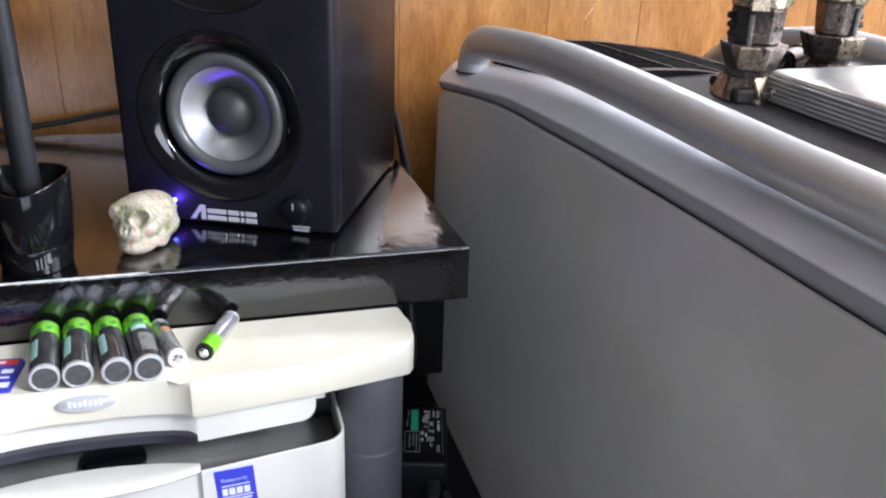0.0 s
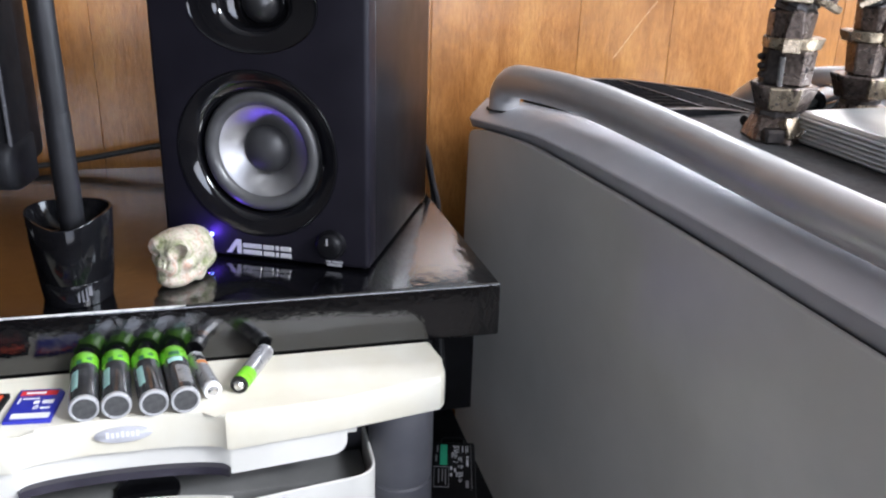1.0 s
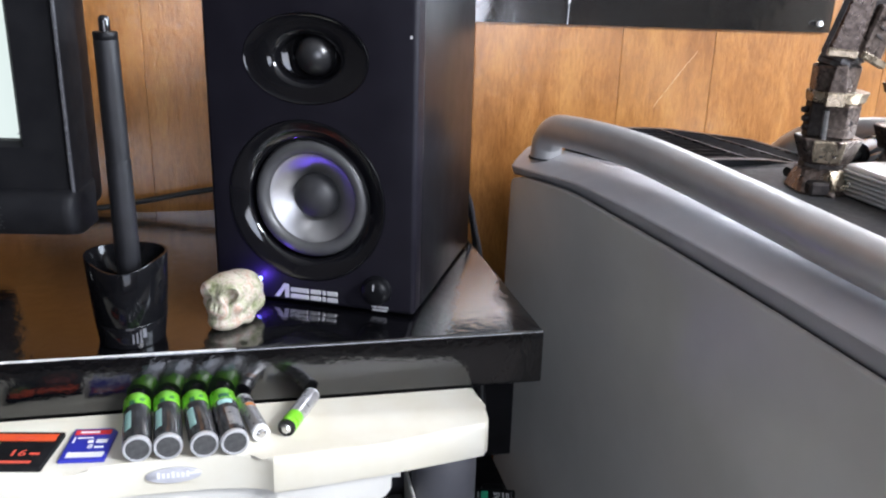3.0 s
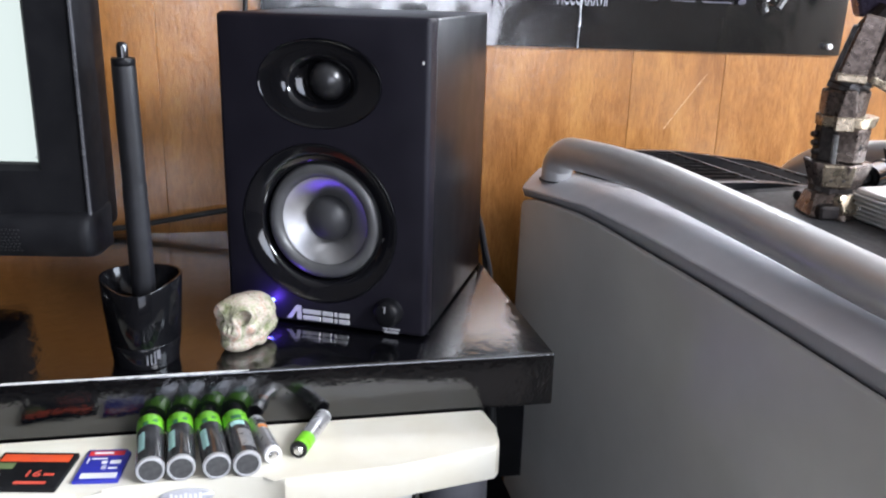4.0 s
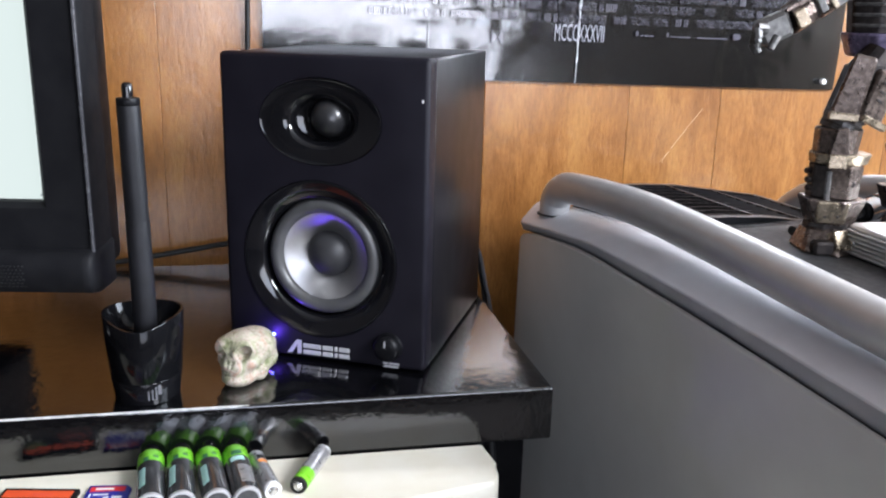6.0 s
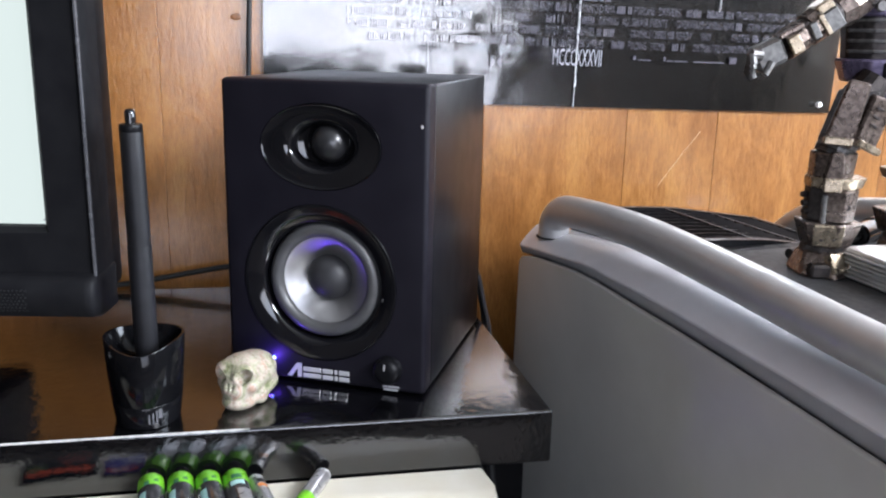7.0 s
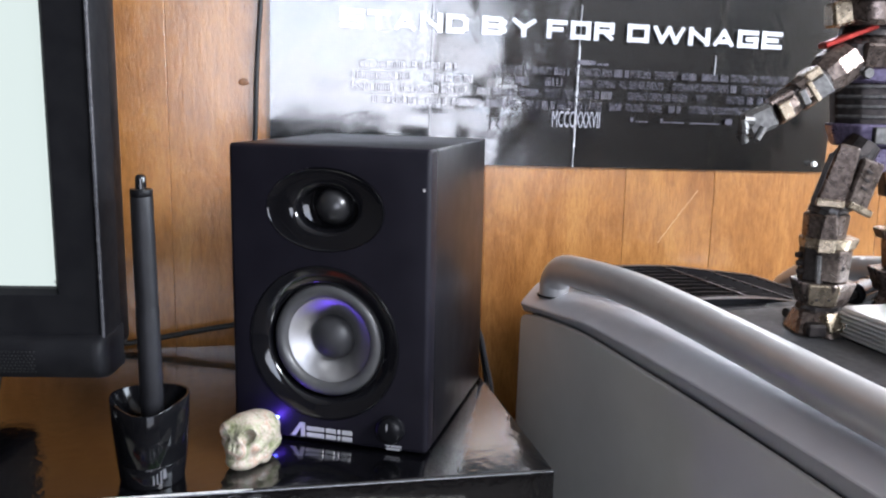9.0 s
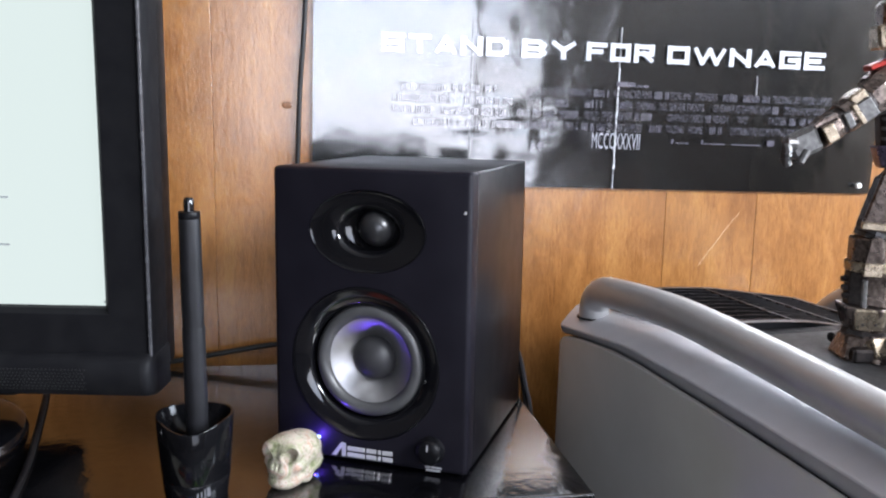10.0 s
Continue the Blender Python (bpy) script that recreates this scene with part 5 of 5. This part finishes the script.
def mark(a, b, c, d, mat=PRINT_WHITE, name="label_mark"):
    bm = bmesh.new()
    if mat is PRINT_WHITE and d - c > 0.0025:
        n = max(2, int((d - c) / 0.0012))
        for k in range(n):
            y = c + (d - c) * k / n
            box(a + 0.0006 * (k % 2), b - 0.0011 * ((k + 1) % 3), y, y + (d - c) / n * 0.5, 0, 0.0002, bm=bm)
    else:
        box(a, b, c, d, 0, 0.0002, bm=bm)
    bmesh.ops.transform(bm, matrix=LM, verts=bm.verts)
    part(name, bm, mat, ad)


# along the label (0 at the far end), and across it (0 at the outer edge, minus inwards)
mark(0.001, 0.026, -0.0305, -0.0235, AGREEN, "green_patch")
for a, b, c, d in ((0.002, 0.012, -0.0055, -0.0020), (0.015, 0.017, -0.0050, -0.0025), (0.019, 0.027, -0.0050, -0.0028), (0.002, 0.010, -0.0090, -0.0078), (0.016, 0.022, -0.0125, -0.0085), (0.026, 0.030, -0.0130, -0.0075), (0.030, 0.034, -0.0170, -0.0150), (0.034, 0.041, -0.0150, -0.0080), (0.042, 0.047, -0.0120, -0.0090), (0.010, 0.018, -0.0190, -0.0135), (0.022, 0.024, -0.0180, -0.0120), (0.028, 0.032, -0.0205, -0.0185), (0.036, 0.039, -0.0205, -0.0185)):
    mark(a, b, c, d)
for a, b, c, d in ((0.028, 0.052, -0.0222, -0.0217), (0.028, 0.052, -0.0362, -0.0357), (0.028, 0.0285, -0.0357, -0.0222), (0.0515, 0.052, -0.0357, -0.0222), (0.031, 0.049, -0.0255, -0.0245), (0.031, 0.045, -0.0285, -0.0275), (0.031, 0.047, -0.0320, -0.0310), (0.0, 0.055, -0.0004, 0.0), (0.002, 0.010, -0.0340, -0.0325), (0.014, 0.022, -0.0350, -0.0335), (0.044, 0.052, -0.0060, -0.0030)):
    mark(a, b, c, d, GREY_PRINT)
writing("label_words", "5V", PRINT_WHITE, ad, LM @ Matrix.Translation((0.0018, -0.0180, 0.0002)), 0.0062, 0.0095, bold=0.02)
cable("black adapter lead lying on the shelf", [(0.060, -0.068, 0.557), (0.062, -0.085, 0.553), (0.066, -0.12, 0.5482), (0.062, -0.20, 0.5482), (0.05, -0.30, 0.5482)], 0.0029)

# ---- ribbed aluminium box on the case ----
ALU = plain("ribbed_aluminium", (0.55, 0.56, 0.55), (0.63, 0.64, 0.63), 60, (0.28, 0.4), 0.7, 0.08, 900)
enc = thing("aluminium_enclosure", "ribbed silver aluminium drive box on the computer case", "drive enclosure", (0.2600, -0.0585, TOP_Z), 2.5)
EL, EW, EH = 0.20, 0.115, 0.0205
prof = [(0.004, 0.0)]
for k in range(6):
    z = 0.0018 + k * 0.0027
    prof += [(0.0010, z), (0.0003, z + 0.0004), (0.0003, z + 0.0013), (0.0010, z + 0.0017), (0.0034, z + 0.0019), (0.0034, z + 0.0025)]
prof += [(0.0016, EH - 0.0026), (0.0030, EH - 0.0010), (0.0055, EH)]
half = prof + [(EW - x, z) for x, z in reversed(prof)]
rings = []
for y, s in ((0.0, 0.0020), (-0.0010, 0.0006), (-0.0024, 0.0), (-EL, 0.0)):
    rings.append([(EW / 2 + (x - EW / 2) * (1 - s * 6), y, EH / 2 + (z - EH / 2) * (1 - s * 25)) for x, z in half])
part("shell", loft(rings), ALU, enc, smooth=25)
part("screw", lathe([(0.0018, 0), (0.0018, 0.0008), (0.0012, 0.0012), (0, 0.0012)], 16, Matrix.Translation((0.0010, -0.0075, 0.0085)) @ pose(0, 0, 0, 0, -90, 0)), CHROME, enc)
plug = thing("cable_plug", "black barrel plug with a cable on the case", "plug", (0.338, 0.022, TOP_Z), 35)
part("barrel", lathe([(0, -0.018), (0.007, -0.018), (0.0085, -0.016), (0.0085, 0.010), (0.0095, 0.011), (0.0095, 0.016), (0.0070, 0.018), (0, 0.018)], 24, Matrix.Translation((0, 0, 0.0095)) @ pose(0, 0, 0, 0, 90, 0)), GLOSS_BLACK, plug)
part("lead", tube(smooth_path([(-0.017, 0, 0.0095), (-0.035, 0.004, 0.006), (-0.06, 0.012, 0.004), (-0.09, 0.02, 0.004)]), 0.0035, 10), RUBBER, plug)

# ---- armoured figure, one shape ----
def metal(name, a, b, rough):
    m = Mat(name, a, rough, 0.85)
    m.vary(a, b, 330, 6).rough(rough - 0.06, rough + 0.14, 260)
    m.bump(m.noise(400), 0.15, 0.0006)
    return m.mat


FIG = [metal("aged_bronze", (0.075, 0.058, 0.050), (0.19, 0.152, 0.132), 0.27), metal("dark_gunmetal", (0.022, 0.019, 0.019), (0.050, 0.043, 0.040), 0.40), metal("pale_brass_edge", (0.19, 0.155, 0.11), (0.34, 0.28, 0.205), 0.26),
       metal("violet_steel", (0.105, 0.090, 0.15), (0.21, 0.18, 0.275), 0.32), metal("red_enamel", (0.22, 0.022, 0.018), (0.32, 0.04, 0.03), 0.4), metal("grey_steel", (0.085, 0.082, 0.080), (0.15, 0.146, 0.142), 0.46)]
fig = bmesh.new()


def plate(slot, low, high, bevel=0.0012, n=8, twist=0.0):
    """A faceted block between two cross-sections (x, y, z, half-width, half-depth)."""
    rings = []
    for (x, y, z, a, b) in (low, high):
        rings.append([(x + a * math.cos(t) / math.cos(math.pi / n) * (1.0), y + b * math.sin(t) / math.cos(math.pi / n), z) for t in [2 * math.pi * (k + 0.5) / n + twist for k in range(n)]])
    bm = loft(rings)
    bmesh.ops.bevel(bm, geom=bm.edges[:], offset=bevel, segments=1, affect="EDGES")
    joined(fig, bm, None, slot)


def limb(slot, a, b, ra, rb, n=10, wide=1.0):
    bm = tube([a, Vector(a).lerp(Vector(b), 0.5), b], [ra, (ra + rb) / 2, rb], n)
    joined(fig, bm, None, slot)


def block(slot, c, h, rx=0, ry=0, rz=0, bevel=0.0008, taper=1.0):
    bm = box(-h[0], h[0], -h[1], h[1], -h[2], h[2])
    for v in bm.verts:
        if v.co.z > 0:
            v.co.x *= taper
            v.co.y *= taper
    bmesh.ops.bevel(bm, geom=bm.edges[:], offset=bevel, segments=1, affect="EDGES")
    joined(fig, bm, pose(*c, rx, ry, rz), slot)


def leg(dx, dy, mirror_x, lift=0.0):
    s = -1 if mirror_x else 1
    X = lambda x: dx + s * x
    plate(0, (X(0.006), dy - 0.004, 0.0, 0.0190, 0.0215), (X(0.0055), dy, 0.0150, 0.0125, 0.0125), 0.0016, 6)
    block(1, (X(-0.002), dy - 0.020, 0.0045), (0.0065, 0.0050, 0.0045), bevel=0.0016)
    block(2, (X(0.010), dy - 0.0185, 0.0085), (0.0070, 0.0035, 0.0065), rx=-28, rz=s * 18)
    plate(1, (X(0.0065), dy, 0.0130, 0.0130, 0.0120), (X(0.0065), dy, 0.0185, 0.0125, 0.012), 0.0008)
    plate(0, (X(0.0085), dy, 0.0175, 0.0135, 0.0140), (X(0.0085), dy, 0.0340, 0.0190, 0.0175), 0.0010, 6)
    block(2, (X(0.0030), dy - 0.0155, 0.0265), (0.0085, 0.0016, 0.0072), rx=9, rz=-s * 8, taper=1.15)
    for px in (-0.002, 0.006):
        block(1, (X(px), dy - 0.0178, 0.0240), (0.0008, 0.0006, 0.0008), bevel=0.0002)
    plate(1, (X(0.0050), dy + 0.001, 0.0325, 0.0118, 0.0120), (X(0.0050), dy + 0.001, 0.0560, 0.0118, 0.0120), 0.0008)
    plate(0, (X(0.0110), dy - 0.004, 0.0345, 0.0095, 0.0120), (X(0.0110), dy - 0.003, 0.0560, 0.0110, 0.0135), 0.0010, 6)
    for k in range(3):
        limb(1, (X(-0.0065), dy - 0.002 + 0.002 * k, 0.0400 + 0.0052 * k), (X(-0.0100), dy - 0.003 + 0.002 * k, 0.0400 + 0.0052 * k), 0.0026, 0.0019, 8)
    limb(5, (X(0.0000), dy - 0.0120, 0.0340), (X(-0.0005), dy - 0.0120, 0.0520), 0.0019, 0.0019, 8)
    limb(1, (X(0.0128), dy - 0.0158, 0.0450), (X(0.0128), dy - 0.0172, 0.0450), 0.0024, 0.0018, 10)
    plate(2, (X(0.0090), dy, 0.0560, 0.0165, 0.0150), (X(0.0100), dy, 0.0630, 0.0178, 0.0160), 0.0008, 8)
    block(2, (X(0.0020), dy - 0.0152, 0.0590), (0.0055, 0.0016, 0.0045), rz=-s * 12)
    plate(0, (X(0.0060), dy, 0.0625, 0.0128, 0.0130), (X(0.0065), dy - 0.001, 0.0790, 0.0135, 0.0140), 0.0012, 8)
    block(0, (X(0.0030), dy - 0.0140, 0.0715), (0.0060, 0.0030, 0.0085), rx=12, rz=-s * 10, taper=0.6)
    limb(5, (X(0.0065), dy, 0.0770), (X(0.0105), dy, 0.0900), 0.0125, 0.0120, 14)
    for k in range(4):
        limb(1, (X(0.0065 + 0.001 * k), dy - 0.002, 0.0790 + 0.0030 * k), (X(0.0068 + 0.001 * k), dy - 0.002, 0.0798 + 0.0030 * k), 0.0131, 0.0131, 14)
    # thigh plates
    plate(1, (X(0.0120), dy, 0.0860, 0.0150, 0.0140), (X(0.0190), dy, 0.1180, 0.0125, 0.0125), 0.0010, 8)
    block(0, (X(0.0070), dy - 0.0125, 0.1040), (0.0090, 0.0032, 0.0205), rx=4, ry=s * 12, rz=-s * 16, taper=0.72, bevel=0.0014)
    block(0, (X(0.0225), dy - 0.0130, 0.0990), (0.0080, 0.0030, 0.0160), rx=4, ry=s * 16, rz=s * 10, bevel=0.0014)
    block(2, (X(0.0205), dy - 0.0150, 0.0835), (0.0088, 0.0026, 0.0022), ry=s * 24, rz=s * 8)
    block(2, (X(0.0015), dy - 0.0150, 0.0870), (0.0085, 0.0026, 0.0024), ry=s * 4, rz=-s * 14)
    for k in range(3):
        block(1, (X(0.0240 - 0.0012 * k), dy - 0.0165, 0.1075 - 0.0052 * k), (0.0022, 0.0006, 0.0008), ry=s * 30, bevel=0.0002)
    limb(1, (X(0.0185), dy, 0.1120), (X(0.0270), dy, 0.1260), 0.0125, 0.0105, 12)


leg(0.0, 0.0, False)
leg(0.0900, 0.0440, True)
HX = 0.0420      # middle of the body
plate(3, (HX - 0.004, 0.012, 0.1050, 0.0085, 0.0100), (HX - 0.004, 0.012, 0.1230, 0.0115, 0.0125), 0.0020, 8)
plate(3, (HX, 0.014, 0.1225, 0.0300, 0.0180), (HX, 0.014, 0.1370, 0.0350, 0.0200), 0.0016, 10)
block(5, (HX - 0.006, -0.0055, 0.1300), (0.0070, 0.0022, 0.0055))
plate(1, (HX, 0.015, 0.1360, 0.0310, 0.0165), (HX, 0.015, 0.1640, 0.0340, 0.0175), 0.0014, 10)
for k in range(4):
    z = 0.1405 + 0.0064 * k
    plate(5, (HX, 0.014, z, 0.0312 + 0.0006 * k, 0.0180), (HX, 0.014, z + 0.0022, 0.0316 + 0.0006 * k, 0.0184), 0.0005, 10)
plate(3, (HX, 0.014, 0.1630, 0.0350, 0.0200), (HX, 0.014, 0.1730, 0.0370, 0.0215), 0.0016, 10)
plate(0, (HX, 0.014, 0.1720, 0.0380, 0.0215), (HX, 0.016, 0.1930, 0.0300, 0.0190), 0.0022, 10)
block(0, (HX - 0.014, -0.0055, 0.1800), (0.0110, 0.0030, 0.0080), rx=14, bevel=0.0015)
limb(5, (HX - 0.021, -0.0060, 0.1690), (HX - 0.021, -0.0085, 0.1690), 0.0038, 0.0030, 12)
plate(1, (HX - 0.014, 0.014, 0.1920, 0.0180, 0.0150), (HX - 0.014, 0.014, 0.1990, 0.0170, 0.0150), 0.0010, 10)
# helmet with a jutting cheek guard
plate(0, (HX - 0.016, 0.010, 0.1985, 0.0230, 0.0220), (HX - 0.016, 0.012, 0.2290, 0.0240, 0.0230), 0.0035, 8)
block(2, (HX - 0.038, 0.004, 0.2060), (0.0080, 0.0090, 0.0075), ry=-14, bevel=0.0016, taper=0.8)
block(1, (HX - 0.018, -0.0120, 0.2160), (0.0150, 0.0022, 0.0035))
# outstretched arm
SHO, ELB, WRI, HAND = Vector((0.0140, 0.006, 0.1790)), Vector((-0.0130, -0.006, 0.1605)), Vector((-0.0390, -0.014, 0.1435)), Vector((-0.0600, -0.018, 0.1325))
plate(1, (SHO.x, SHO.y, SHO.z - 0.011, 0.0135, 0.0130), (SHO.x + 0.002, SHO.y, SHO.z + 0.010, 0.0110, 0.0115), 0.0022, 8)
limb(1, SHO, ELB, 0.0118, 0.0098, 12)
limb(0, SHO.lerp(ELB, 0.12), SHO.lerp(ELB, 0.55), 0.0142, 0.0138, 9)
limb(0, SHO.lerp(ELB, 0.55), SHO.lerp(ELB, 0.80), 0.0136, 0.0108, 9)
block(4, SHO + Vector((-0.0040, -0.004, 0.0130)), (0.0175, 0.0060, 0.0018), ry=-22, bevel=0.0008)
block(2, ELB + Vector((-0.0030, -0.0005, 0.0068)), (0.0055, 0.0085, 0.0036), ry=-36, bevel=0.0012)
block(5, ELB + Vector((0.0010, -0.0105, -0.0010)), (0.0060, 0.0018, 0.0065), ry=-36)
block(2, ELB + Vector((-0.0035, -0.0112, -0.0035)), (0.0018, 0.0020, 0.0072), ry=-36)
limb(1, ELB, WRI, 0.0093, 0.0082, 12)
limb(0, ELB.lerp(WRI, 0.15), ELB.lerp(WRI, 0.42), 0.0106, 0.0102, 10)
limb(0, ELB.lerp(WRI, 0.60), ELB.lerp(WRI, 1.0), 0.0098, 0.0094, 10)
block(2, ELB.lerp(WRI, 0.82) + Vector((0.0004, -0.0090, -0.0015)), (0.0038, 0.0016, 0.0056), ry=-30)
block(5, ELB.lerp(WRI, 0.36) + Vector((0, -0.0098, -0.0010)), (0.0024, 0.0014, 0.0052), ry=-30)
limb(1, ELB + Vector((0.001, 0.001, 0.0105)), WRI + Vector((0.002, -0.002, 0.0095)), 0.0011, 0.0011, 6)
block(0, WRI + Vector((0.0020, -0.003, 0.0092)), (0.0080, 0.0040, 0.0016), ry=-30)
block(5, WRI.lerp(HAND, 0.45), (0.0098, 0.0062, 0.0080), ry=-26, bevel=0.0024)
for k in range(4):
    base = WRI.lerp(HAND, 0.75) + Vector((0.001 * k, -0.0065 + 0.0044 * k, 0.0030 - 0.0022 * k))
    mid = base + Vector((-0.0062, -0.0010, 0.0004 - 0.0008 * k))
    limb(5, base, mid, 0.0033, 0.0032, 8)
    limb(5, mid, mid + Vector((0.0010 + 0.0008 * k, -0.001, -0.0058)), 0.0031, 0.0026, 8)
th = WRI.lerp(HAND, 0.40) + Vector((0.000, -0.0060, -0.0050))
limb(5, th, th + Vector((-0.0040, -0.0020, -0.0075)), 0.0027, 0.0020, 8)
# the other arm, held back at the side
limb(1, (HX + 0.034, 0.022, 0.1790), (HX + 0.052, 0.030, 0.1500), 0.0115, 0.0095, 12)
limb(0, (HX + 0.052, 0.030, 0.1500), (HX + 0.050, 0.016, 0.1200), 0.0100, 0.0085, 10)
figure = solo("armoured_figure", fig, FIG, "bronze and dark metal armoured robot figure on the case", "figurine", smooth=22)
figure.matrix_basis = pose(0.2508, -0.0394, TOP_Z - 0.0001, 0, 0, -11.5)
